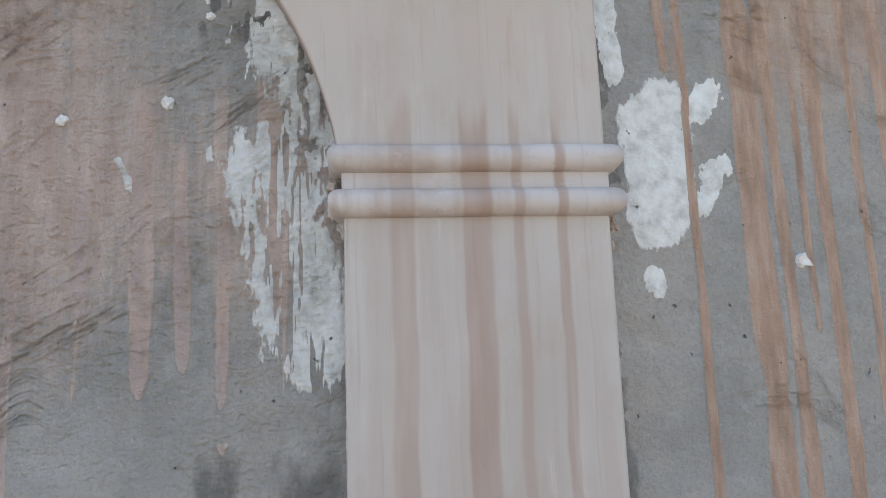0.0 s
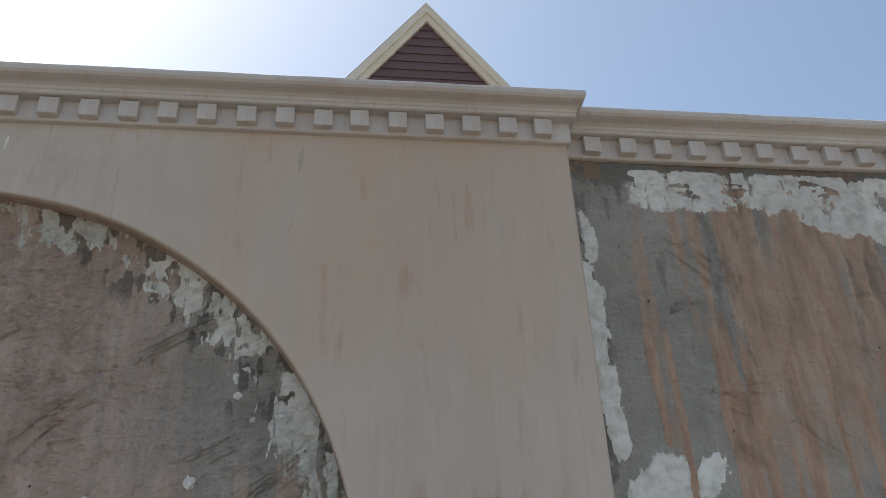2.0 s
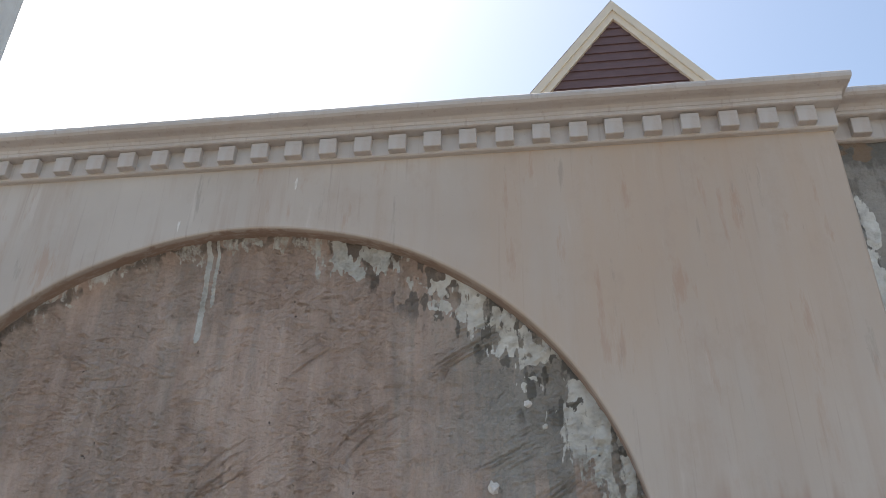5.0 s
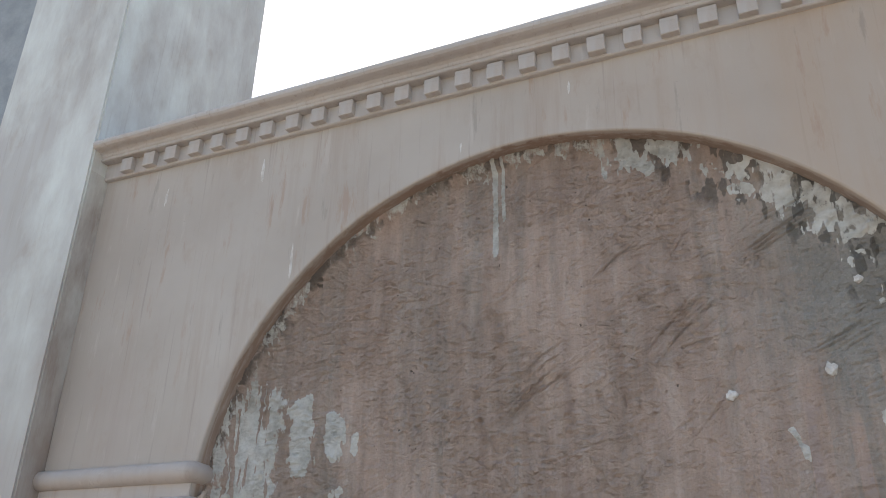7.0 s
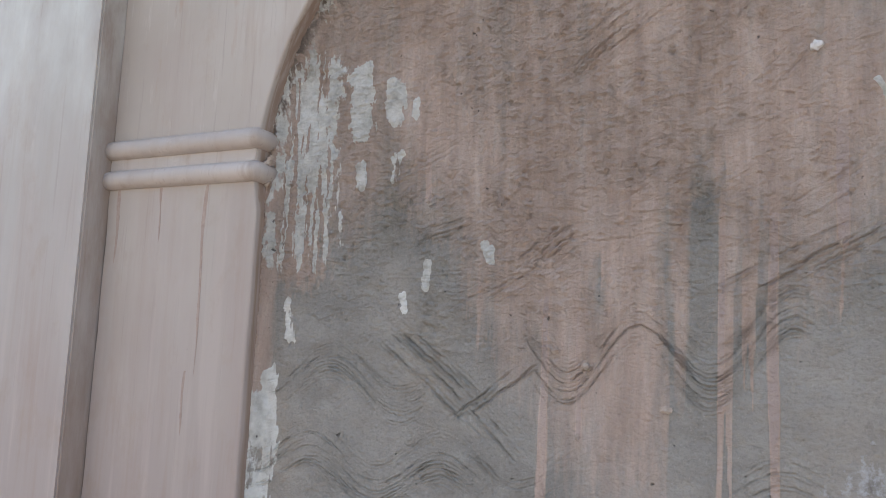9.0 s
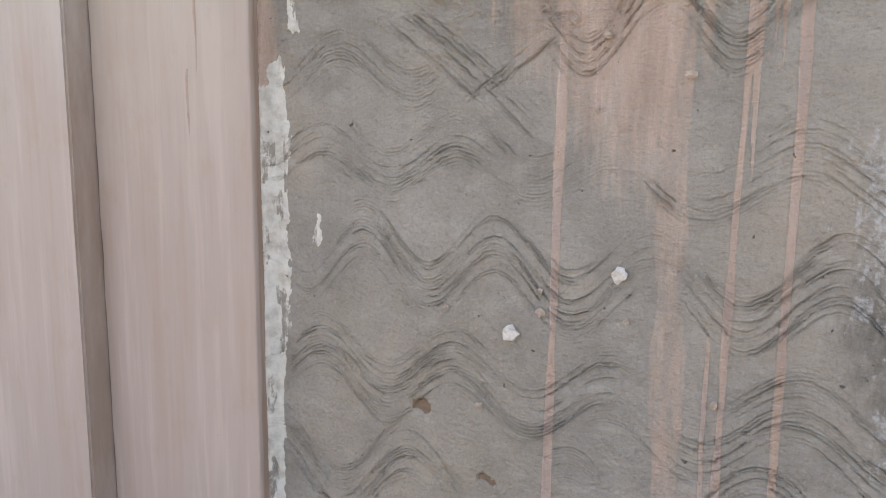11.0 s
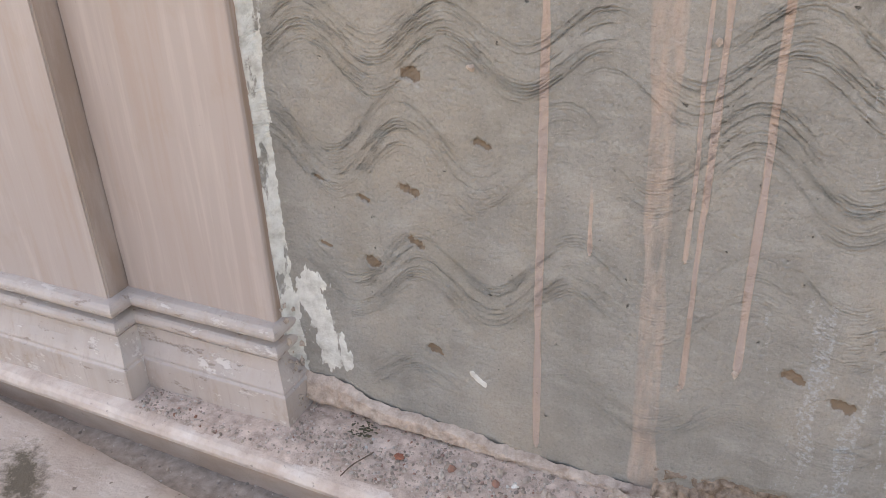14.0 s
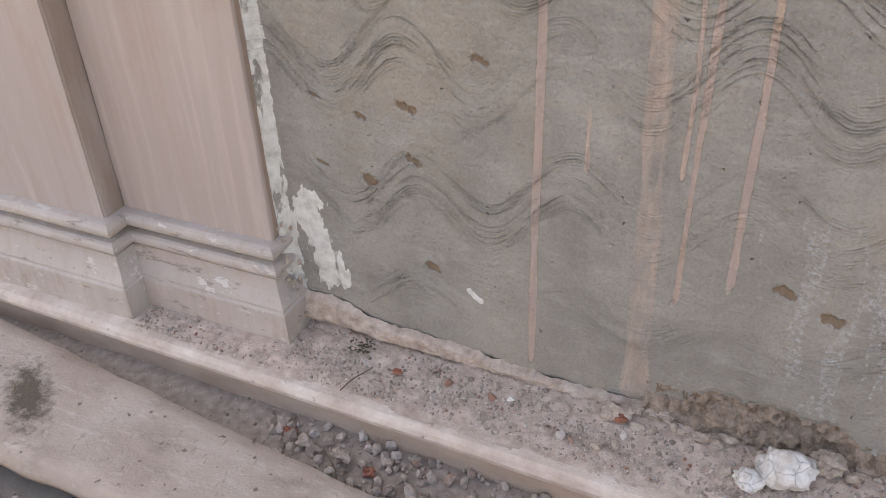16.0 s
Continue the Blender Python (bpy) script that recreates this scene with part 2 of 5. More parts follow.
def render_coat(name):
    """Rough grey render; attributes on its mesh say where slurry, lime, rust-brown chips and salt lie."""
    m, n, l, b = material(name)

    def attr(key, spread, lo=0.42, hi=0.58, scale=60, stretch=None):
        a = n.new("ShaderNodeAttribute")
        a.attribute_name = key
        k = noise_node(n, l, scale, 8, 0.72, stretch)
        f = calc(n, l, "ADD", a.outputs["Fac"], calc(n, l, "MULTIPLY", calc(n, l, "SUBTRACT", k, 0.5), spread))
        return ramp(n, l, f, [(lo, 0.0), (hi, 1.0)])
    grey = ramp(n, l, noise_node(n, l, 5, 6, 0.6), [(0.30, (0.245, 0.228, 0.203)), (0.50, (0.318, 0.298, 0.268)), (0.72, (0.390, 0.370, 0.337))])
    run = noise_node(n, l, 6, 5, 0.6, (7, 7, 0.5))
    grey = mix(n, l, ramp(n, l, run, [(0.5, 0.0), (0.75, 0.4)]), grey, (0.365, 0.342, 0.305))
    tea = ramp(n, l, noise_node(n, l, 2.6, 4, 0.6), [(0.50, 0.0), (0.68, 0.6)])
    grey = mix(n, l, tea, grey, (0.40, 0.345, 0.285))
    grey = mix(n, l, calc(n, l, "MULTIPLY", attr("tea", 0.8, 0.30, 0.80, 8), 0.24), grey, (0.36, 0.30, 0.225))
    smear = ramp(n, l, noise_node(n, l, 9, 5, 0.62, (1.0, 1.0, 2.2)), [(0.52, 0.0), (0.72, 0.45)])
    grey = mix(n, l, smear, grey, (0.46, 0.44, 0.405))
    rough_at = n.new("ShaderNodeAttribute")
    rough_at.attribute_name = "harsh"
    grain = noise_node(n, l, 130, 4, 0.7)
    grey = mix(n, l, ramp(n, l, grain, [(0.33, 0.26), (0.52, 0.0)]), grey, (0.12, 0.11, 0.10))
    grey = mix(n, l, ramp(n, l, noise_node(n, l, 170, 3, 0.7), [(0.58, 0.0), (0.74, 0.30)]), grey, (0.56, 0.54, 0.50))
    pink = ramp(n, l, noise_node(n, l, 7, 5, 0.6, (4, 4, 0.6)), [(0.32, (0.46, 0.335, 0.27)), (0.55, (0.595, 0.45, 0.372)), (0.74, (0.69, 0.565, 0.487))])
    pink = mix(n, l, ramp(n, l, grain, [(0.30, 0.16), (0.50, 0.0)]), pink, (0.21, 0.145, 0.12))
    pk = n.new("ShaderNodeAttribute")
    pk.attribute_name = "slurry"
    edge = noise_node(n, l, 34, 5, 0.65, (2.2, 2.2, 0.35))
    f = calc(n, l, "ADD", pk.outputs["Fac"], calc(n, l, "MULTIPLY", calc(n, l, "SUBTRACT", edge, 0.5), 0.55))
    gx = n.new("ShaderNodeNewGeometry")
    px = n.new("ShaderNodeSeparateXYZ")
    l.new(gx.outputs["Position"], px.inputs[0])
    iron = n.new("ShaderNodeMapRange")
    iron.inputs["From Min"].default_value, iron.inputs["From Max"].default_value = 0.3, 0.6
    l.new(px.outputs["X"], iron.inputs["Value"])
    ochre = ramp(n, l, noise_node(n, l, 12, 6, 0.66, (3, 3, 0.5)), [(0.34, (0.36, 0.24, 0.17)), (0.52, (0.50, 0.335, 0.24)), (0.70, (0.58, 0.445, 0.345))])
    pink = mix(n, l, iron.outputs[0], pink, ochre)
    col = mix(n, l, ramp(n, l, f, [(0.22, 0.0), (0.46, 0.62), (0.66, 0.95)]), grey, pink)
    mid0 = noise_node(n, l, 16, 4, 0.6, (2, 2, 0.6))
    dark_blotch = attr("dark_blotch", 0.8, 0.40, 0.75, 30, (1.5, 1.5, 0.6))
    col = mix(n, l, calc(n, l, "MULTIPLY", dark_blotch, 0.68), col, (0.10, 0.095, 0.083))
    thick = ramp(n, l, pk.outputs["Fac"], [(0.66, 0.0), (0.78, 1.0)])
    col = mix(n, l, calc(n, l, "MULTIPLY", thick, 0.8), col, mix(n, l, iron.outputs[0], mix(n, l, mid0, (0.45, 0.350, 0.312), (0.56, 0.458, 0.418)), ochre))
    salt = attr("salt", 1.1, 0.50, 0.75, 90)
    col = mix(n, l, salt, col, (0.50, 0.51, 0.53))
    col = mix(n, l, attr("rust", 1.2, 0.42, 0.66), col, (0.235, 0.17, 0.12))
    lime = ramp(n, l, noise_node(n, l, 30, 5, 0.6), [(0.3, (0.50, 0.485, 0.44)), (0.5, (0.69, 0.68, 0.635)), (0.7, (0.80, 0.795, 0.755))])
    col = mix(n, l, attr("lime", 1.0, 0.42, 0.56, 42, (1.6, 1.6, 0.7)), col, lime)
    pits = ramp(n, l, noise_node(n, l, 48, 2, 0.5), [(0.23, 1.0), (0.27, 0.0)])
    col = mix(n, l, calc(n, l, "MULTIPLY", pits, 0.75), col, (0.09, 0.08, 0.07))
    l.new(col, b.inputs["Base Color"])
    b.inputs["Roughness"].default_value = 0.9
    mid = noise_node(n, l, 45, 4, 0.6)
    sand = noise_node(n, l, 210, 3, 0.75)
    gritty = calc(n, l, "MULTIPLY", sand, calc(n, l, "ADD", 0.14, calc(n, l, "ADD", calc(n, l, "MULTIPLY", pk.outputs["Fac"], 0.6), calc(n, l, "MULTIPLY", rough_at.outputs["Fac"], 0.65))))
    h = calc(n, l, "ADD", calc(n, l, "ADD", calc(n, l, "ADD", calc(n, l, "MULTIPLY", grain, 0.34), gritty), calc(n, l, "MULTIPLY", mid, 0.7)), calc(n, l, "MULTIPLY", pits, -1.0))
    bump(n, l, b, h, 1.0, 0.0095)
    return m


M_GROUND = plain("earth", (0.17, 0.145, 0.125), (0.27, 0.235, 0.205), 6, 0.95, 0.01)
M_CORE = plain("core_render", (0.2, 0.18, 0.17), (0.3, 0.27, 0.25), 8)
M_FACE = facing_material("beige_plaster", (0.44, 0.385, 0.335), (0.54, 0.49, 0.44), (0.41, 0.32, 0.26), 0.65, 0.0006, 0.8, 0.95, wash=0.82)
M_STONE = facing_material("pale_cast", (0.47, 0.435, 0.41), (0.56, 0.525, 0.50), (0.44, 0.36, 0.31), 0.35, 0.0006, worn=0.12)
M_MOULD = facing_material("beige_mould", (0.44, 0.38, 0.34), (0.62, 0.565, 0.525), (0.39, 0.30, 0.25), 0.7, 0.0040, 0.30, worn=0.75)
M_CAP = facing_material("beige_capital", (0.44, 0.38, 0.34), (0.62, 0.565, 0.525), (0.39, 0.30, 0.25), 0.7, 0.0020, 0.30, worn=0.15)
M_PIER = facing_material("pier_plaster", (0.48, 0.46, 0.43), (0.565, 0.55, 0.525), (0.42, 0.36, 0.30), 0.45, 0.0006, 0.85, ret=0.75, skylit_smears=0.9)
M_BLUE = plain("blue_render", (0.26, 0.29, 0.31), (0.40, 0.43, 0.45), 10, 0.9, 0.01)


def ledge_material():
    """Worn pale nosing over a mud-splashed brown riser."""
    m, n, l, b = material("ledge_plaster")
    k = noise_node(n, l, 9, 6, 0.65)
    col = ramp(n, l, k, [(0.32, (0.50, 0.39, 0.33)), (0.50, (0.64, 0.53, 0.465)), (0.68, (0.74, 0.655, 0.595))])
    g = n.new("ShaderNodeNewGeometry")
    xyz = n.new("ShaderNodeSeparateXYZ")
    l.new(g.outputs["Position"], xyz.inputs[0])
    z = calc(n, l, "ADD", xyz.outputs["Z"], calc(n, l, "MULTIPLY", calc(n, l, "SUBTRACT", noise_node(n, l, 20, 4, 0.6), 0.5), 0.02))
    mud = n.new("ShaderNodeMapRange")
    mud.inputs["From Min"].default_value, mud.inputs["From Max"].default_value = 0.102, 0.094
    l.new(z, mud.inputs["Value"])
    brown = ramp(n, l, noise_node(n, l, 6, 5, 0.6, (1, 1, 3)), [(0.3, (0.45, 0.315, 0.235)), (0.7, (0.60, 0.455, 0.37))])
    col = mix(n, l, mud.outputs[0], col, brown)
    pits = ramp(n, l, noise_node(n, l, 60, 3, 0.6), [(0.26, 1.0), (0.32, 0.0)])
    col = mix(n, l, calc(n, l, "MULTIPLY", pits, 0.5), col, (0.22, 0.16, 0.13))
    l.new(col, b.inputs["Base Color"])
    b.inputs["Roughness"].default_value = 0.82
    bump(n, l, b, calc(n, l, "ADD", noise_node(n, l, 90, 4, 0.7), calc(n, l, "ADD", k, calc(n, l, "MULTIPLY", pits, -0.8))), 0.9, 0.005)
    return m


M_LEDGE = ledge_material()


def slab_material():
    m, n, l, b = material("slab_plaster")
    col = ramp(n, l, noise_node(n, l, 5, 6, 0.6), [(0.32, (0.42, 0.335, 0.28)), (0.66, (0.55, 0.465, 0.405))])
    pale = ramp(n, l, noise_node(n, l, 14, 5, 0.6, (1, 3, 1)), [(0.56, 0.0), (0.70, 1.0)])
    col = mix(n, l, calc(n, l, "MULTIPLY", pale, 0.5), col, (0.64, 0.58, 0.54))
    specks = ramp(n, l, noise_node(n, l, 38, 2, 0.5), [(0.27, 1.0), (0.31, 0.0)])
    col = mix(n, l, calc(n, l, "MULTIPLY", specks, 0.75), col, (0.15, 0.11, 0.08))
    # a mould stain of its own shape
    tc = n.new("ShaderNodeTexCoord")
    mp = n.new("ShaderNodeMapping")
    mp.vector_type = "TEXTURE"
    mp.inputs["Location"].default_value = (-2.22, -0.51, 0.1)
    mp.inputs["Rotation"].default_value = (0, 0, -0.68)
    mp.inputs["Scale"].default_value = (0.23, 0.10, 1)
    l.new(tc.outputs["Object"], mp.inputs[0])
    gr = n.new("ShaderNodeTexGradient")
    gr.gradient_type = "SPHERICAL"
    l.new(mp.outputs[0], gr.inputs[0])
    f = calc(n, l, "ADD", gr.outputs["Fac"], calc(n, l, "MULTIPLY", calc(n, l, "SUBTRACT", noise_node(n, l, 30, 8, 0.75), 0.5), 1.7))
    col = mix(n, l, ramp(n, l, f, [(0.26, 0.0), (0.52, 0.55), (0.70, 0.95)]), col, (0.11, 0.088, 0.06))
    damp = ramp(n, l, noise_node(n, l, 7, 6, 0.68, (1.0, 1.6, 1.0)), [(0.56, 0.0), (0.72, 0.55)])
    col = mix(n, l, damp, col, (0.27, 0.215, 0.165))
    scar = ramp(n, l, noise_node(n, l, 26, 7, 0.75, (1.8, 0.6, 1.0)), [(0.355, 1.0), (0.38, 0.0)])
    col = mix(n, l, calc(n, l, "MULTIPLY", scar, 0.45), col, (0.30, 0.23, 0.18))
    l.new(col, b.inputs["Base Color"])
    b.inputs["Roughness"].default_value = 0.85
    k = noise_node(n, l, 120, 4, 0.65)
    bump(n, l, b, calc(n, l, "ADD", k, calc(n, l, "ADD", calc(n, l, "MULTIPLY", specks, -1.5), calc(n, l, "ADD", calc(n, l, "MULTIPLY", scar, -0.8), calc(n, l, "MULTIPLY", noise_node(n, l, 18, 5, 0.65), 2.5)))), 0.7, 0.0040)
    return m


M_SLAB = slab_material()
M_HOUSE = plain("house_render", (0.5, 0.47, 0.43), (0.58, 0.55, 0.51), 1)
M_SIDING = plain("brown_board", (0.11, 0.065, 0.065), (0.15, 0.09, 0.09), 3, 0.6, 0.001, (1, 6, 6))
M_TRIM = plain("cream_paint", (0.66, 0.58, 0.46), (0.74, 0.66, 0.54), 2, 0.5, 0.0005)
M_ROOF = plain("roof_tile", (0.09, 0.05, 0.04), (0.14, 0.08, 0.07), 4)
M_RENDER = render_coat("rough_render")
M_DUST = plain("rubble_dust", (0.38, 0.285, 0.235), (0.71, 0.575, 0.50), 30, 0.95, 0.010, None, 260)
M_BED = plain("packed_earth", (0.24, 0.195, 0.165), (0.43, 0.36, 0.31), 40, 0.95, 0.010, None, 240)
M_INFILL = plain("earthy_mortar", (0.15, 0.105, 0.075), (0.40, 0.31, 0.245), 42, 0.95, 0.012, None, 180)
M_LIP = plain("torn_lip", (0.34, 0.255, 0.205), (0.64, 0.53, 0.455), 30, 0.95, 0.010, None, 210)
M_MORTAR = plain("broken_mortar", (0.30, 0.23, 0.185), (0.56, 0.47, 0.40), 44, 0.95, 0.010)
M_LIME = plain("lime_lump", (0.52, 0.48, 0.44), (0.76, 0.74, 0.71), 40, 0.9, 0.003)


def chunk_material():
    """White plaster with a web of fine cracks."""
    m, n, l, b = material("cracked_plaster")
    col = ramp(n, l, noise_node(n, l, 26, 5, 0.65), [(0.34, (0.52, 0.47, 0.42)), (0.55, (0.74, 0.72, 0.69)), (0.72, (0.80, 0.79, 0.77))])
    tc = n.new("ShaderNodeTexCoord")
    vo = n.new("ShaderNodeTexVoronoi")
    vo.feature = "DISTANCE_TO_EDGE"
    vo.inputs["Scale"].default_value = 22
    warp = n.new("ShaderNodeVectorMath")
    wn_ = n.new("ShaderNodeTexNoise")
    wn_.inputs["Scale"].default_value = 40
    l.new(tc.outputs["Object"], wn_.inputs["Vector"])
    sc = n.new("ShaderNodeVectorMath")
    sc.operation = "SCALE"
    sc.inputs["Scale"].default_value = 0.02
    l.new(wn_.outputs["Color"], sc.inputs[0])
    l.new(tc.outputs["Object"], warp.inputs[0])
    l.new(sc.outputs[0], warp.inputs[1])
    l.new(warp.outputs[0], vo.inputs["Vector"])
    crack = ramp(n, l, vo.outputs["Distance"], [(0.002, 1.0), (0.016, 0.0)])
    col = mix(n, l, calc(n, l, "MULTIPLY", crack, 0.30), col, (0.34, 0.29, 0.25))
    l.new(col, b.inputs["Base Color"])
    b.inputs["Roughness"].default_value = 0.92
    bump(n, l, b, calc(n, l, "SUBTRACT", noise_node(n, l, 120, 4, 0.65), crack), 0.9, 0.003)
    return m


M_CHUNK = chunk_material()
M_BRICK = plain("brick_red", (0.24, 0.085, 0.055), (0.36, 0.15, 0.10), 30, 0.9, 0.004)
M_RUN = plain("slurry_run", (0.38, 0.28, 0.235), (0.47, 0.37, 0.32), 40, 0.8, 0.001)
M_MOSS = plain("dry_moss", (0.05, 0.045, 0.03), (0.13, 0.12, 0.075), 120, 0.95, 0.002)
M_TWIG = plain("twig_bark", (0.10, 0.07, 0.05), (0.18, 0.13, 0.10), 60, 0.9, 0.001)


def stone_material():
    m, n, l, b = material("gravel_stone")
    g = n.new("ShaderNodeNewGeometry")
    col = ramp(n, l, g.outputs["Random Per Island"], [(0.0, (0.27, 0.215, 0.18)), (0.3, (0.46, 0.375, 0.315)), (0.6, (0.55, 0.455, 0.39)), (0.86, (0.66, 0.58, 0.52)), (0.93, (0.34, 0.15, 0.10)), (1.0, (0.62, 0.59, 0.55))])
    k = noise_node(n, l, 90, 4, 0.65)
    l.new(mix(n, l, ramp(n, l, k, [(0.3, 0.5), (0.65, 0.0)]), col, (0.13, 0.115, 0.10)), b.inputs["Base Color"])
    b.inputs["Roughness"].default_value = 0.92
    bump(n, l, b, k, 0.7, 0.003)
    return m


M_STONES = stone_material()

FACE_Y = -0.06                    # front of the projecting bay
X_PIER, X_END = -2.178, 0.463     # the bay runs from the pier to this corner
ARCH_X, ARCH_A, ARCH_B, ARCH_Z = -0.8455, 0.8455, 0.805, 2.315
TOP = 3.34


def mesh_object(name, bm, mat, parent=None, label="", smooth=False):
    me = bpy.data.meshes.new(name)
    bmesh.ops.recalc_face_normals(bm, faces=bm.faces)
    bm.to_mesh(me)
    bm.free()
    me.materials.append(mat)
    if smooth:
        me.shade_smooth()
    ob = new(name, me)
    if parent:
        ob.parent = parent
    if label:
        ob["label"] = label
    return ob


def part(name, bm, mat, parent, label="", smooth=False):
    return mesh_object(name, bm, mat, parent, label, smooth)


def empty(name, at=(0, 0, 0)):
    ob = new(name)
    ob.location = at
    return ob


def box(bm, x0, x1, y0, y1, z0, z1, bevel=0.0, seg=1):
    vs = [bm.verts.new((x, y, z)) for x in (x0, x1) for y in (y0, y1) for z in (z0, z1)]
    fs = [bm.faces.new([vs[i] for i in q]) for q in ((0, 1, 3, 2), (4, 6, 7, 5), (0, 4, 5, 1), (2, 3, 7, 6), (0, 2, 6, 4), (1, 5, 7, 3))]
    if bevel:
        es = list({e for f in fs for e in f.edges})
        bmesh.ops.bevel(bm, geom=es, offset=bevel, segments=seg, affect="EDGES", clamp_overlap=True)
    return bm


def sweep(bm, profile, path, wobble=0.0, step=0.03, side=1.0):
    """Sweeps an open profile of (out, z) along a polyline of (x, y) with mitred corners; out points to the right of the path's way; side thins a return."""
    pts = [Vector(p) for p in path]
    normals = []
    for a, b in zip(pts, pts[1:]):
        d = (b - a).normalized()
        normals.append(Vector((d.y, -d.x)))
    rings = []
    for i, p in enumerate(pts):
        if i == 0:
            m = normals[0]
        elif i == len(pts) - 1:
            m = normals[-1]
        else:
            m = (normals[i - 1] + normals[i]).normalized()
            m = m / max(0.2, m.dot(normals[i]))
        if side != 1.0:
            m = Vector((m.x * side, m.y))
        rings.append((p, m))
    full = [rings[0]]
    for (p, m), (q, k) in zip(rings, rings[1:]):
        count = max(1, int((q - p).length / step)) if wobble else 1
        for j in range(1, count + 1):
            t = j / count
            full.append((p.lerp(q, t), m.lerp(k, t)))
    rows = []
    for p, m in full:
        row = []
        for o, z in profile:
            w = wobble * noise.noise((p.x * 9, p.y * 9, z * 30)) if wobble else 0
            row.append(bm.verts.new((p.x + m.x * (o + w), p.y + m.y * (o + w), z + 0.6 * w)))
        rows.append(row)
    for a, b in zip(rows, rows[1:]):
        for i in range(len(profile) - 1):
            bm.faces.new((a[i], a[i + 1], b[i + 1], b[i]))
    for row in (rows[0], rows[-1]):
        if len(row) > 2:
            bm.faces.new(row)
    return bm


def bead(z, r, n=8, out=0.0):
    return [(out + r * math.cos(a), z + r * math.sin(a)) for a in (math.pi / 2 - math.pi * i / n for i in range(n + 1))]

# ---- ground and wall ----
ground_bm = bmesh.new()
box(ground_bm, -400, 400, -400, 400, -0.4, -0.035)
tagged(mesh_object("ground", ground_bm, M_GROUND), "dry pinkish earth and rubble ground", "ground", kind="structure")

bm = bmesh.new()
box(bm, X_PIER - 0.3, 2.6, 0.03, 0.25, -0.3, TOP)
wall = tagged(mesh_object("wall_boundary", bm, M_CORE), "rendered masonry boundary wall behind the arched bay", "wall", kind="structure")


def outline():
    """The opening's edge from the foot of one jamb over the arch to the other: (x, z, outward x, outward z)."""
    pts = []
    for i in range(60):
        z = 0.10 + (ARCH_Z - 0.10) * i / 60
        pts.append((ARCH_X - ARCH_A + 0.015 * min(1.0, (60 - i) / 2) + 0.0025 * noise.noise((z * 5, 1, 0)), z, -1.0, 0.0))   # the shaft is fuller than the arch above its capital
    for i in range(121):
        a = math.pi - math.pi * i / 120
        w = 1 + 0.003 * noise.noise((a * 4, 7, 0))
        nx, nz = math.cos(a) / ARCH_A, math.sin(a) / ARCH_B
        k = math.hypot(nx, nz)
        pts.append((ARCH_X + ARCH_A * w * math.cos(a), ARCH_Z + ARCH_B * w * math.sin(a), nx / k, nz / k))
    for i in range(59, -1, -1):
        z = 0.10 + (ARCH_Z - 0.10) * i / 60
        pts.append((ARCH_X + ARCH_A + 0.0025 * noise.noise((z * 5, 4, 0)), z, 1.0, 0.0))
    return pts


def bay_facing():
    bm = bmesh.new()
    pts = outline()
    back = [bm.verts.new((x, 0.028, z)) for x, z, _, _ in pts]
    edge = [bm.verts.new((x, FACE_Y + 0.005, z)) for x, z, _, _ in pts]
    mid = [bm.verts.new((x + 0.0015 * a, FACE_Y + 0.0015, z + 0.0015 * b)) for x, z, a, b in pts]
    front = [bm.verts.new((x + 0.005 * a, FACE_Y, z + 0.005 * b)) for x, z, a, b in pts]
    outer = []
    for i, (x, z, _, _) in enumerate(pts):
        if i <= 60:
            outer.append(bm.verts.new((X_PIER + 0.0035 + 0.004 * noise.noise((z * 9, 2, 0)), FACE_Y, z)))   # an open joint against the pier
        elif i >= 180:
            outer.append(bm.verts.new((X_END - 0.004, FACE_Y, z)))
        else:
            outer.append(bm.verts.new((front[i].co.x, FACE_Y, TOP)))
    for ring, nxt in ((back, edge), (edge, mid), (mid, front), (front, outer)):
        for i in range(len(pts) - 1):
            if ring is front and i in (60, 179):
                continue
            bm.faces.new((ring[i], ring[i + 1], nxt[i + 1], nxt[i]))
    tl = bm.verts.new((X_PIER, FACE_Y, TOP))
    tr = bm.verts.new((X_END - 0.004, FACE_Y, TOP))
    bm.faces.new((front[60], front[61], outer[61], tl, outer[60]))
    bm.faces.new((front[179], front[180], outer[180], tr, outer[179]))
    # the free corner beside the second panel
    right = [v for v in outer[180:]][::-1] + [tr]
    turn = [bm.verts.new((X_END, FACE_Y + 0.004, v.co.z)) for v in right]
    rear = [bm.verts.new((X_END, 0.028, v.co.z)) for v in right]
    for i in range(len(right) - 1):
        bm.faces.new((right[i], right[i + 1], turn[i + 1], turn[i]))
        bm.faces.new((turn[i], turn[i + 1], rear[i + 1], rear[i]))
    return bm


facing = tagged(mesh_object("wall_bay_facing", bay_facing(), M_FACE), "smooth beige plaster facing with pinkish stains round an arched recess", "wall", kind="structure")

# ---- cornices with dentils ----
def cornice_profile(z):
    p = [(0.0, -0.003), (0.011, -0.002), (0.014, 0.001), (0.014, 0.050), (0.038, 0.050), (0.041, 0.052), (0.041, 0.060)]
    p += [(0.043 + 0.019 * (1 - math.cos(a)), 0.061 + 0.014 * math.sin(a)) for a in (0, 0.5, 1.0, 1.4)]
    p += [(0.066 + 0.016 * math.cos(a), 0.090 + 0.0145 * math.sin(a)) for a in (-1.5, -1.0, -0.5, 0.0, 0.5, 1.0, 1.5)]
    p += [(0.04, 0.104), (-0.16, 0.104)]
    return [(o, z + h) for o, h in p]


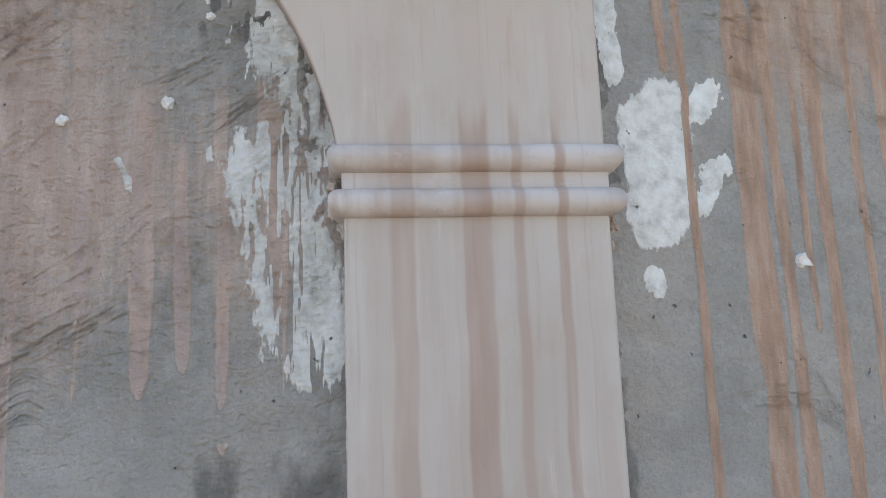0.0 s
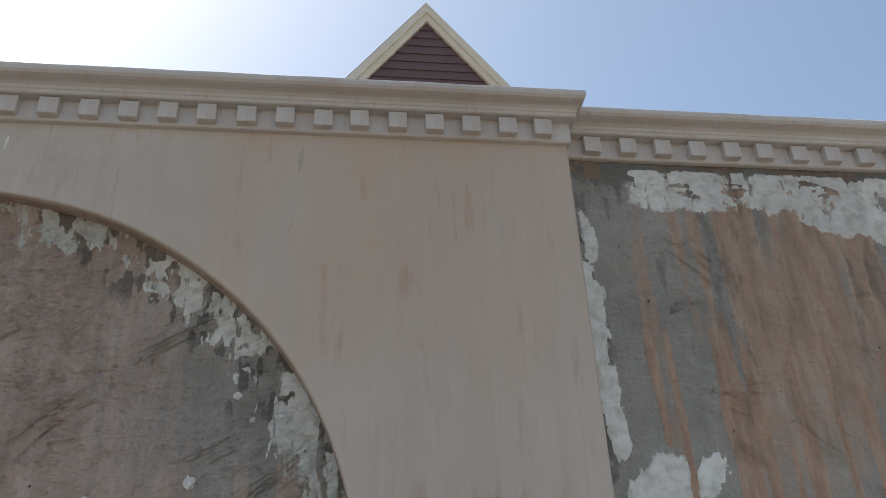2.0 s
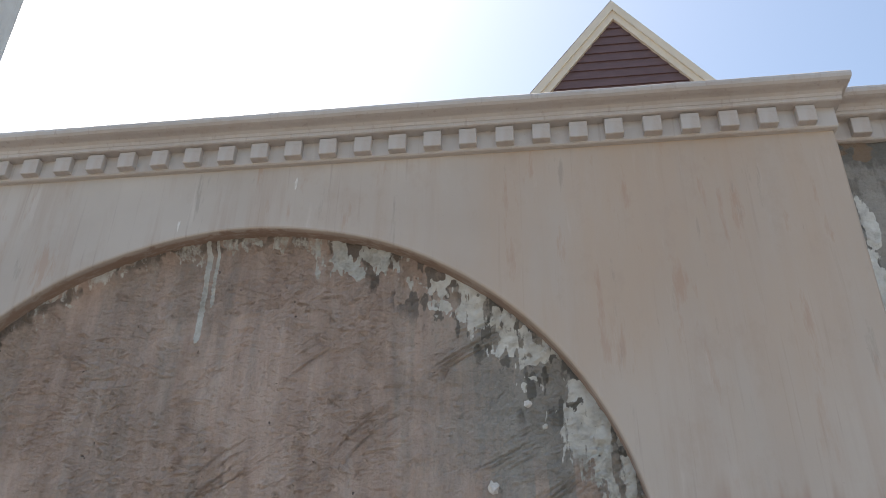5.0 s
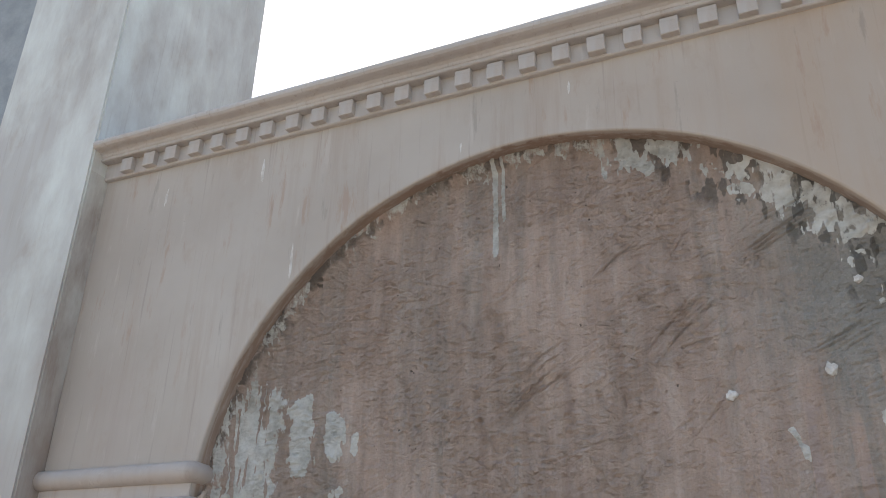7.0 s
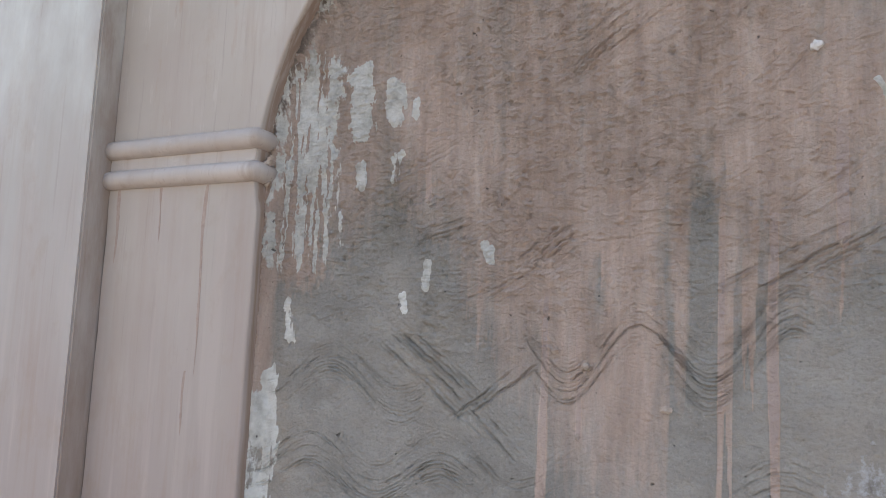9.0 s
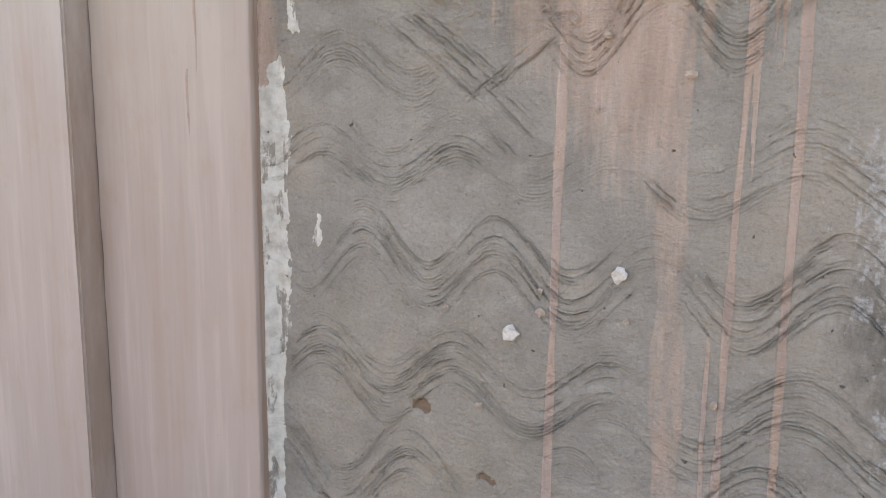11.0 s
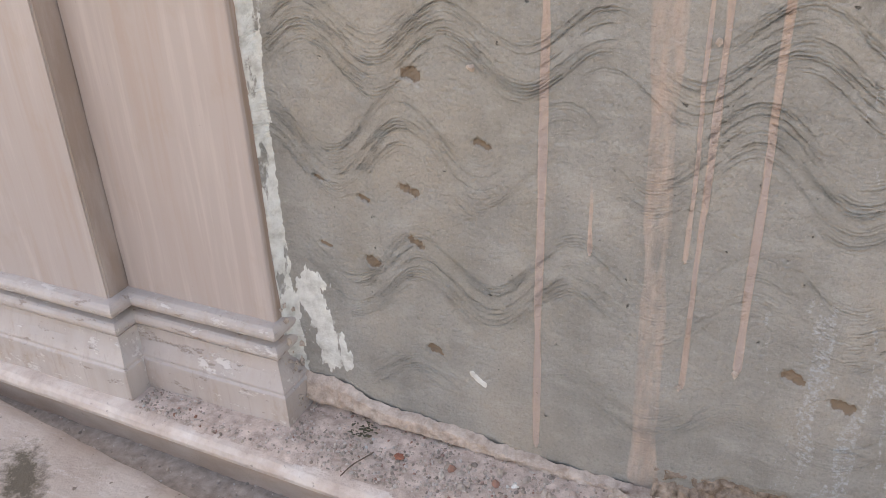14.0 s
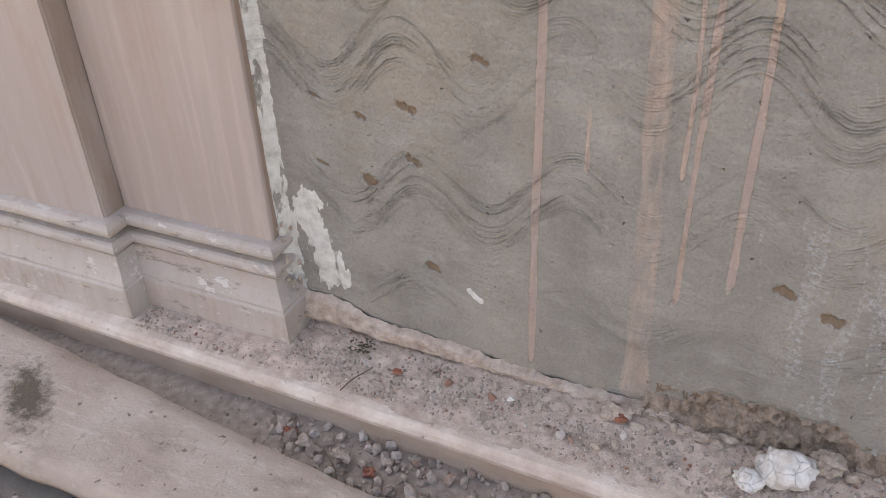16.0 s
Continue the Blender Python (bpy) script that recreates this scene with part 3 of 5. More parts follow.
def dentil_mesh():
    bm = bmesh.new()
    box(bm, -0.0205, 0.0205, -0.026, 0.004, 0.005, 0.0485, 0.0015)
    me = bpy.data.meshes.new("dentil")
    bmesh.ops.recalc_face_normals(bm, faces=bm.faces)
    bm.to_mesh(me)
    bm.free()
    me.materials.append(M_STONE)
    return me


DENTIL = dentil_mesh()


def cornice(path, z, centres, face_y, label, side=None):
    thing = empty("cornice", (path[0][0], face_y, z))
    bm = bmesh.new()
    sweep(bm, [(o, h - z) for o, h in cornice_profile(z)], [(x - path[0][0], y - face_y) for x, y in path], 0.0012, 0.05, 0.42)
    part("moulding", bm, M_STONE, thing)
    rng = random.Random(5)
    for x in centres:
        d = new("dentil", DENTIL)
        d.parent = thing
        d.location = (x - path[0][0] + rng.uniform(-0.0015, 0.0015), -0.006 + rng.uniform(-0.001, 0.001), rng.uniform(-0.001, 0.001))
        d.rotation_euler = (0, rng.uniform(-0.012, 0.012), rng.uniform(-0.02, 0.02))
    if side:
        for y in side:
            d = new("dentil", DENTIL)
            d.parent = thing
            d.location = (path[1][0] - 0.022 - path[0][0], y - face_y, 0)
            d.rotation_euler = (0, 0, math.pi / 2)
    return tagged(thing, label, "cornice")


CORN_Z = 3.291
main_centres = [0.402 - 0.0828 * k for k in range(31)]
cornice([(X_PIER, FACE_Y), (X_END, FACE_Y), (X_END, 0.2)], CORN_Z, main_centres, FACE_Y, "pale plaster cornice with a row of square dentils over the arched bay", [FACE_Y + 0.02])
cornice([(X_END + 0.014, 0.0), (2.6, 0.0)], CORN_Z + 0.003, [0.534 + 0.0862 * k for k in range(24)], 0.0, "pale plaster dentil cornice set back over the second panel")

# ---- pilaster mouldings ----
LEFT = [(X_PIER - 0.01, FACE_Y), (ARCH_X - ARCH_A, FACE_Y), (ARCH_X - ARCH_A, 0.01)]
RIGHT = [(0.0, 0.01), (0.0, FACE_Y), (X_END, FACE_Y), (X_END, 0.01)]


def capital(path, label):
    thing = empty("capital_moulding", (path[1][0], path[1][1], 2.375))
    for z in (2.415, 2.336):
        bm = bmesh.new()
        sweep(bm, [(-0.01, z - 2.375 + 0.024)] + bead(z - 2.375, 0.025, 10, 0.001) + [(-0.01, z - 2.375 - 0.024)], [(x - path[1][0], y - path[1][1]) for x, y in path], 0.0018, 0.03)
        part("torus_moulding", bm, M_CAP, thing, smooth=True)
    bm = bmesh.new()
    sweep(bm, [(-0.01, 0.02), (0.002, 0.018), (0.002, -0.018), (-0.01, -0.02)], [(x - path[1][0], y - path[1][1]) for x, y in path], 0.0008, 0.03)
    part("neck", bm, M_CAP, thing)
    return tagged(thing, label, "capital")


capital(LEFT, "beige capital of two rounded plaster mouldings beside the pier")
capital(RIGHT, "beige capital of two rounded mouldings streaked with pink slurry")


def base_profile(z0=0.148):
    p = [(-0.02, 0.45), (0.0, 0.448)] + bead(0.425, 0.022, 8, 0.016) + [(0.002, 0.399), (0.002, 0.391)] + bead(0.367, 0.021, 8, 0.018) + [(0.008, 0.342)]
    p += [(0.020, 0.338), (0.022, 0.325), (0.030, 0.30), (0.042, 0.278), (0.048, 0.268), (0.052, 0.262), (0.052, 0.254), (0.058, 0.250), (0.059, 0.246), (0.060, z0), (-0.02, z0)]
    return p


def base(path, label):
    thing = empty("base_moulding", (path[1][0], path[1][1], 0.148))
    bm = bmesh.new()
    sweep(bm, [(o, z - 0.148) for o, z in base_profile()], [(x - path[1][0], y - path[1][1]) for x, y in path], 0.0034, 0.015)
    part("moulding", bm, M_MOULD, thing)
    return tagged(thing, label, "base")


base(LEFT, "chipped pinkish plaster base moulding of the pilaster on the ledge")
base(RIGHT, "pinkish plaster base moulding of the free pilaster on the ledge")

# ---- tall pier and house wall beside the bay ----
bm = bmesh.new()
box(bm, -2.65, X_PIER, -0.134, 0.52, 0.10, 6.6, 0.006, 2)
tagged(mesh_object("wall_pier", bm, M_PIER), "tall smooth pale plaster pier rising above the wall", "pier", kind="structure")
base([(-2.65, 0.0), (-2.65, -0.134), (X_PIER, -0.134), (X_PIER, -0.05)], "pale plaster base moulding of the tall pier on the ledge")
bm = bmesh.new()
box(bm, -7.0, -2.64, 0.08, 0.35, -0.3, 6.6)
tagged(mesh_object("wall_house", bm, M_BLUE), "rough blue-grey plastered house wall beside the pier", "wall", kind="structure")

# ---- ledge ----
bm = bmesh.new()
ledge_profile = [(-0.40, 0.148), (-0.03, 0.150), (-0.008, 0.146), (0.004, 0.136), (0.009, 0.122), (0.006, 0.108), (-0.002, 0.100), (-0.012, 0.098), (-0.016, 0.091), (-0.018, -0.2)]
sweep(bm, ledge_profile, [(-4.2, -0.205), (2.6, -0.32)], 0.003, 0.03)
tagged(mesh_object("ledge", bm, M_LEDGE), "pale plinth ledge with a rounded nosing under the wall", "ledge", kind="structure")

# ---- slab ----
def slab():
    """A cast plaster slab, its back edge worn and bowed, lying on the rubble."""
    bm = bmesh.new()
    rows = []
    for i in range(71):
        x = -3.0 + 2.2 * i / 70
        back = -0.287 - 0.110 * max(0.0, x + 2.6) - 0.005 * math.sin((x + 2.2) * 2.6) + 0.006 * noise.noise((x * 9, 0, 3))
        front = -0.682 - 0.008 * (x + 2.2) + 0.008 * noise.noise((x * 8, 5, 3))
        w = lambda y, k: 0.0035 * noise.noise((x * 7, y * 7, k)) + 0.0015 * noise.noise((x * 30, y * 30, k))
        row = [(back + 0.006, 0.03), (back + 0.004, 0.066 + w(0, 1)), (back, 0.086 + w(0, 2)), (back - 0.005, 0.092 + w(0, 3)), (back - 0.034, 0.101 + w(0.1, 4)), (back - 0.040, 0.103 + w(0.1, 4))]
        for j in range(1, 9):
            y = back - 0.040 + (front + 0.02 - back + 0.040) * j / 9
            row.append((y, 0.102 - 0.004 * j / 9 + w(y, 4)))
        row += [(front + 0.016, 0.098 + w(1, 5)), (front + 0.004, 0.090 + w(1, 6)), (front, 0.078), (front - 0.006, 0.070), (front - 0.010, 0.055), (front - 0.004, 0.03)]
        rows.append([bm.verts.new((x, y, z)) for y, z in row])
    for a, b in zip(rows, rows[1:]):
        for j in range(len(a)):
            bm.faces.new((a[j], a[(j + 1) % len(a)], b[(j + 1) % len(a)], b[j]))
    bm.faces.new(rows[0])
    bm.faces.new(rows[-1])
    return bm


slab_thing = tagged(mesh_object("plaster_slab", slab(), M_SLAB, smooth=True), "loose beige plaster slab with a mouldy stain lying on rubble", "slab")

# ---- gabled house behind ----
def far_house():
    thing = empty("house", (1.376, 10.0, 0))
    hw, apex, eave = 4.6, 14.30, 8.15
    k = (apex - eave) / hw
    bm = bmesh.new()
    box(bm, -hw + 0.3, hw - 0.3, 0.12, 8, -0.1, eave + 0.3)
    part("wall", bm, M_HOUSE, thing)
    z = eave
    while z < apex - 0.05:
        w0, w1 = (apex - z) / k, max(0.01, (apex - z - 0.2) / k)
        bm = bmesh.new()
        lo = [bm.verts.new((s * w0, 0.03, z)) for s in (-1, 1)]
        up = [bm.verts.new((s * w1, 0.055, z + 0.2)) for s in (-1, 1)]
        lb = [bm.verts.new((s * w0, 0.11, z)) for s in (-1, 1)]
        ub = [bm.verts.new((s * w1, 0.11, z + 0.2)) for s in (-1, 1)]
        bm.faces.new((lo[0], lo[1], up[1], up[0]))
        bm.faces.new((lb[0], lb[1], lo[1], lo[0]))
        bm.faces.new((ub[0], up[0], up[1], ub[1]))
        part("siding_board", bm, M_SIDING, thing)
        z += 0.2
    for s in (-1, 1):
        for o, wdt, y0, y1 in ((0.0, 0.14, -0.06, 0.1), (0.14, 0.12, -0.02, 0.1)):
            bm = bmesh.new()
            pts = []
            for q in (o, o + wdt):
                d = q * math.hypot(1, k)
                pts.append(((0, apex + 0.08 - d), (s * (hw + 0.4), apex + 0.08 - d - k * (hw + 0.4))))
            quad = [pts[0][0], pts[0][1], pts[1][1], pts[1][0]]
            a = [bm.verts.new((x, y0, zz)) for x, zz in quad]
            b = [bm.verts.new((x, y1, zz)) for x, zz in quad]
            bm.faces.new(a)
            bm.faces.new(b)
            for i in range(4):
                bm.faces.new((a[i], a[(i + 1) % 4], b[(i + 1) % 4], b[i]))
            part("trim_board", bm, M_TRIM, thing, "cream painted bargeboard")
    bm = bmesh.new()
    for s in (-1, 1):
        a = [(0, 0.0, apex + 0.09), (s * (hw + 0.4), 0.0, apex + 0.09 - k * (hw + 0.4))]
        lower = [bm.verts.new((x, y, zz)) for x, y, zz in a] + [bm.verts.new((x, 8.2, zz)) for x, y, zz in a[::-1]]
        upper = [bm.verts.new((v.co.x, v.co.y, v.co.z + 0.06)) for v in lower]
        bm.faces.new(lower)
        bm.faces.new(upper)
        for i in range(4):
            bm.faces.new((lower[i], lower[(i + 1) % 4], upper[(i + 1) % 4], upper[i]))
    part("roof", bm, M_ROOF, thing)
    return tagged(thing, "far house gable with purple-brown boards and cream bargeboards", "house")


far_house()

# ---- rough render panels: relief and stains as fields over the wall's plane ----
def vnoise(x, z, seed):
    """Smooth value noise on a lattice of one unit, 0 to 1."""
    xi, zi = np.floor(x).astype(np.int64), np.floor(z).astype(np.int64)
    fx, fz = x - xi, z - zi
    fx, fz = fx * fx * (3 - 2 * fx), fz * fz * (3 - 2 * fz)

    def h(a, b):
        k = (a * 374761393 + b * 668265263 + seed * 144665) & 0x7FFFFFFF
        k = ((k ^ (k >> 13)) * 1274126177) & 0x7FFFFFFF
        return ((k ^ (k >> 16)) & 0xFFFF) / 65535.0
    top = h(xi, zi) * (1 - fx) + h(xi + 1, zi) * fx
    low = h(xi, zi + 1) * (1 - fx) + h(xi + 1, zi + 1) * fx
    return top * (1 - fz) + low * fz


def fbm(x, z, seed, octaves=4, gain=0.55):
    total, amp, norm = 0.0, 1.0, 0.0
    for o in range(octaves):
        total = total + amp * vnoise(x * 2 ** o, z * 2 ** o, seed + 17 * o)
        norm += amp
        amp *= gain
    return total / norm


def step(a, b, v):
    t = np.clip((v - a) / (b - a), 0, 1)
    return t * t * (3 - 2 * t)


def seg(x, z, x0, z0, x1, z1):
    """Distance from a segment, and how far along it."""
    dx, dz = x1 - x0, z1 - z0
    t = np.clip(((x - x0) * dx + (z - z0) * dz) / (dx * dx + dz * dz), 0, 1)
    return np.hypot(x - x0 - t * dx, z - z0 - t * dz), t


def local(fn, x, z, x0, x1, z0, z1):
    """Works a field out only inside a box of the regular grid; nought outside."""
    out = np.zeros_like(x)
    i0, i1 = np.searchsorted(x[0], (x0, x1))
    j0, j1 = np.searchsorted(z[:, 0], (z0, z1))
    if i1 > i0 and j1 > j0:
        out[j0:j1, i0:i1] = fn(x[j0:j1, i0:i1], z[j0:j1, i0:i1])
    return out


def blob(x, z, x0, z0, x1, z1, r, seed, rough=1.15):
    m = 3.2 * r
    return local(lambda a, b: torn(a, b, x0, z0, x1, z1, r, seed, rough), x, z, min(x0, x1) - m, max(x0, x1) + m, min(z0, z1) - m, max(z0, z1) + m)


def torn(x, z, x0, z0, x1, z1, r, seed, rough):
    """A torn patch round a segment."""
    d, _ = seg(x, z, x0, z0, x1, z1)
    k = min(60.0, 1.3 / r)
    tear = 0.55 * fbm(x * k, z * k * 0.55, seed, 4, 0.7) + 0.45 * fbm(x * 100, z * 34, seed + 9, 3, 0.7)
    return step(1.5, 0.55, d / r + rough * 2.6 * (tear - 0.5))


def drip(x, z, x0, ztop, x1, zbot, w, seed):
    return local(lambda a, b: run(a, b, x0, ztop, x1, zbot, w, seed), x, z, min(x0, x1) - 0.02 - 2 * w, max(x0, x1) + 0.02 + 2 * w, zbot, ztop)


def run(x, z, x0, ztop, x1, zbot, w, seed):
    """A run of slurry: thin, slightly wavering, ending in a bead."""
    t = np.clip((ztop - z) / (ztop - zbot), 0, 1)
    c = x0 + (x1 - x0) * t + 0.006 * (vnoise(z * 5, z * 0 + seed, seed) - 0.5)
    width = w * (0.75 + 0.5 * vnoise(z * 9, z * 0, seed + 3))
    width = width * np.sqrt(np.clip((z - zbot) / (2.5 * w), 0.0001, 1))
    fade = step(ztop, ztop - 0.25, z) * (0.70 + 0.45 * fbm(z * 7, x * 40, seed + 7, 2))
    return step(1.18, 0.82, np.abs(x - c) / width) * fade * (z > zbot)


def grooves(d, u, x, z, pitch, seed):
    """Uneven trowel grooves across d: each line has its own depth, wanders a little and breaks off."""
    d = d + 0.006 * (fbm(x * 8, z * 8, seed + 5, 2) - 0.5) + 0.0050 * (fbm(x * 42, z * 42, seed + 8, 3) - 0.5) + 0.0030 * (vnoise(x * 150, z * 150, seed + 9) - 0.5)
    line = np.floor(d / pitch + 0.5)
    weight = np.clip(3.2 * (vnoise(u * 6 + line * 13.7, line * 3.1, seed + 6) - 0.30), 0, 1.25) * (0.30 + 0.70 * step(0.30, 0.55, vnoise(u * 34 + line * 7.3, line * 1.9, seed + 11)))
    v = np.abs(d / pitch - line) * 2
    return -weight * step(0.50, 0.12, v) + 0.55 * weight * step(0.42, 0.66, v) * step(1.05, 0.72, v)


def comb(x, z, centre, half, pitch, seed, x0=-9.0, x1=9.0):
    """Grooves of a notched trowel dragged along a wavering line; centre is a rule for the line's height."""
    c = centre(x[0])
    return local(lambda a, b: band(a, b, centre, half, pitch, seed, x0, x1), x, z, -9, 9, c.min() - 1.3 * half, c.max() + 1.3 * half)


def band(x, z, centre, half, pitch, seed, x0, x1):
    d = z - centre(x)
    window = step(1.0, 0.55, np.abs(d) / half + 0.5 * (fbm(x * 6, z * 6, seed + 3, 3) - 0.5)) * step(x0, x0 + 0.06, x) * step(x1, x1 - 0.06, x)
    fade = (0.32 + 0.68 * step(0.30, 0.56, fbm(x * 4, z * 4, seed, 3))) * (0.60 + 0.40 * step(0.38, 0.55, fbm(x * 26, z * 40, seed + 2, 3)))
    return window * fade * grooves(d, x, x, z, pitch, seed)


def stroke(x, z, x0, z0, x1, z1, half, pitch, bend, seed):
    m = 1.4 * half + abs(bend) + 0.04
    return local(lambda a, b: bundle(a, b, x0, z0, x1, z1, half, pitch, bend, seed), x, z, min(x0, x1) - m, max(x0, x1) + m, min(z0, z1) - m, max(z0, z1) + m)


def bundle(x, z, x0, z0, x1, z1, half, pitch, bend, seed):
    """A short bundle of grooves from one point to another."""
    dx, dz = x1 - x0, z1 - z0
    length = math.hypot(dx, dz)
    u = ((x - x0) * dx + (z - z0) * dz) / length
    v = ((z - z0) * dx - (x - x0) * dz) / length - bend * np.sin(math.pi * np.clip(u / length, 0, 1))
    window = step(1.0, 0.6, np.abs(v) / half + 0.6 * (fbm(x * 10, z * 10, seed + 3, 3) - 0.5)) * step(-0.03, 0.04, u) * step(length + 0.03, length - 0.04, u)
    return window * (0.2 + 0.8 * step(0.28, 0.55, fbm(x * 9, z * 9, seed, 3))) * grooves(v, u, x, z, pitch, seed)


def grid_object(name, xs, zs, height, fields, keep, mat):
    X, Z = np.meshgrid(xs, zs)
    co = np.stack([X, -height, Z], -1).reshape(-1, 3).astype(np.float32)
    nx, nz = len(xs), len(zs)
    i = np.arange(nx * nz).reshape(nz, nx)
    quads = np.stack([i[:-1, :-1], i[:-1, 1:], i[1:, 1:], i[1:, :-1]], -1)
    ok = keep[:-1, :-1] & keep[:-1, 1:] & keep[1:, 1:] & keep[1:, :-1]
    quads = quads[ok]
    me = bpy.data.meshes.new(name)
    me.vertices.add(len(co))
    me.vertices.foreach_set("co", co.ravel())
    me.loops.add(quads.size)
    me.loops.foreach_set("vertex_index", quads.ravel().astype(np.int32))
    me.polygons.add(len(quads))
    me.polygons.foreach_set("loop_start", np.arange(0, quads.size, 4, dtype=np.int32))
    me.update(calc_edges=True)
    for key, val in fields.items():
        a = me.attributes.new(key, "FLOAT", "POINT")
        a.data.foreach_set("value", np.ascontiguousarray(np.clip(val, 0, 1), dtype=np.float32).ravel())
    me.shade_smooth()
    me.materials.append(mat)
    return new(name, me)


def arched_panel():
    xs, zs = np.arange(-1.74, 0.051, 0.0029), np.concatenate([np.arange(0.13, 2.1, 0.0018), np.arange(2.1, 3.17, 0.0022)])
    x, z = np.meshgrid(xs, zs)
    inside = (1 - np.sqrt(((x - ARCH_X) / ARCH_A) ** 2 + (np.maximum(z - ARCH_Z, 0) / ARCH_B) ** 2)) * 0.82
    # slurry wash: strong in the head of the arch, thinning into single runs below
    runs = fbm(x * 11, z * 0.7, 3, 4)
    low = 1.72 + 0.30 * (vnoise(x * 6, x * 0, 9) - 0.5) + 0.75 * step(-1.05, -1.45, x) - 0.15 * step(-1.0, -0.9, x) + 0.50 * step(-0.74, -0.56, x)
    wash = step(-0.25, 0.40, z - low) * step(0.30, 0.56, runs + 0.30 * fbm(x * 3, z * 1.5, 11, 3) + 0.02)
    wash = wash * (1 - 0.8 * step(-0.50, -0.22, x + 0.25 * (fbm(x * 5, z * 5, 77, 3) - 0.5)) * step(2.2, 2.75, z))
    slurry = np.maximum(0.60 * wash, (0.40 + 0.16 * fbm(x * 14, z * 1.2, 10, 3)) * step(2.05, 2.4, z + 0.35 * (fbm(x * 9, z * 2, 12, 3) - 0.5)) * step(-0.15, -0.50, x))
    for k, (x0, zt, x1, zb, w) in enumerate(((-0.970, 2.4, -0.975, 0.21, 0.0085), (-0.905, 2.3, -0.90, 1.78, 0.006), (-0.775, 2.3, -0.705, 0.13, 0.030), (-0.64, 2.4, -0.645, 0.49, 0.0065),
                                           (-0.555, 2.4, -0.540, 0.56, 0.0085), (-0.45, 2.5, -0.445, 2.15, 0.006), (-1.26, 2.6, -1.25, 2.25, 0.008), (-0.445, 2.6, -0.44, 2.14, 0.010), (-0.345, 2.7, -0.34, 2.02, 0.018),
                                           (-0.29, 2.6, -0.27, 2.06, 0.012), (-0.20, 2.5, -0.21, 2.0, 0.010), (-0.87, 1.05, -0.865, 0.78, 0.005), (-0.675, 1.5, -0.668, 0.80, 0.005))):
        slurry = np.maximum(slurry, (0.42 if w > 0.02 else 0.80) * drip(x, z, x0, zt, x1, zb, w, 31 + k))
    # thin runs, each with its own lower end
    col = x + 0.012 * (vnoise(z * 4, z * 0, 18) - 0.5) + 0.012 * z
    line = fbm(col * 34, col * 0, 19, 3, 0.6)
    ends = 1.62 + 0.95 * fbm(col * 60, col * 0, 20, 2) + 0.10 * step(-0.66, -0.45, x)
    slurry = np.maximum(slurry, (0.50 + 0.14 * vnoise(x * 8, z * 5, 27)) * step(0.51, 0.545, line) * step(0.0, 0.03, z - ends) * step(2.75, 2.45, z) * step(-1.22, -1.12, x))
    slurry = np.maximum(slurry, 0.62 * step(0.045, 0.015, x + 1.676 + 0.02 * (fbm(x * 50, z * 5, 56, 3) - 0.5)) * step(1.6, 1.9, z) * step(2.4, 2.3, z))
    slurry = np.maximum(slurry, 0.55 * blob(x, z, -1.62, 2.60, -1.60, 2.15, 0.10, 402, 0.7))
    # lime: streaks by both springings, blotches, and a torn rim along the arch
    lime = np.zeros_like(x)
    thin = np.maximum(step(0.48, 0.58, fbm(x * 55, z * 3.2, 21, 4)), step(0.50, 0.58, fbm(x * 120, z * 6, 24, 4)))
    lime = np.maximum(lime, thin * blob(x, z, -1.60, 2.56, -1.58, 2.20, 0.095, 22, 0.6))
    lime = np.maximum(lime, np.maximum(step(0.36, 0.50, fbm(x * 45, z * 3.6, 25, 4)), step(0.45, 0.57, fbm(x * 120, z * 7, 26, 4))) * blob(x, z, -0.13, 2.42, -0.055, 2.10, 0.075, 23, 0.5))
    jamb_blots = ((-1.61, 2.03, -1.60, 1.95, 0.012), (-1.645, 1.87, -1.635, 1.70, 0.018), (-1.675, 1.60, -1.67, 1.38, 0.028), (-1.675, 1.38, -1.665, 0.95, 0.016), (-1.68, 0.95, -1.66, 0.62, 0.010), (-1.585, 0.56, -1.60, 0.50, 0.036), (-1.60, 0.50, -1.545, 0.34, 0.040), (-1.655, 0.50, -1.65, 0.24, 0.016), (-1.53, 0.40, -1.505, 0.32, 0.022), (-1.54, 1.535, -1.545, 1.48, 0.011))
    head_blots = ((-1.44, 2.56, -1.435, 2.43, 0.026), (-1.35, 2.52, -1.34, 2.45, 0.022), (-1.295, 2.48, -1.29, 2.45, 0.010), (-1.43, 2.34, -1.42, 2.30, 0.012), (-1.33, 2.36, -1.34, 2.31, 0.012), (-1.30, 2.05, -1.295, 2.02, 0.008), (-1.24, 2.12, -1.245, 2.07, 0.009), (-1.11, 2.16, -1.095, 2.13, 0.010), (-0.385, 2.43, -0.365, 2.385, 0.007), (-0.37, 2.915, -0.33, 2.89, 0.020), (-0.40, 2.93, -0.43, 2.935, 0.012), (-0.64, 3.045, -0.60, 3.02, 0.016), (-0.145, 2.66, -0.12, 2.56, 0.030), (-0.22, 2.44, -0.20, 2.42, 0.014), (-1.14, 0.395, -1.11, 0.37, 0.007))
    for k, (x0, z0, x1, z1, r) in enumerate(jamb_blots + head_blots):
        lime = np.maximum(lime, blob(x, z, x0, z0, x1, z1, r, 41 + k))
    rim = np.where(x > -0.70, 0.062, 0.034) * step(2.2, 2.5, z) * (0.25 + 1.5 * fbm(x * 6, z * 6, 61, 3))
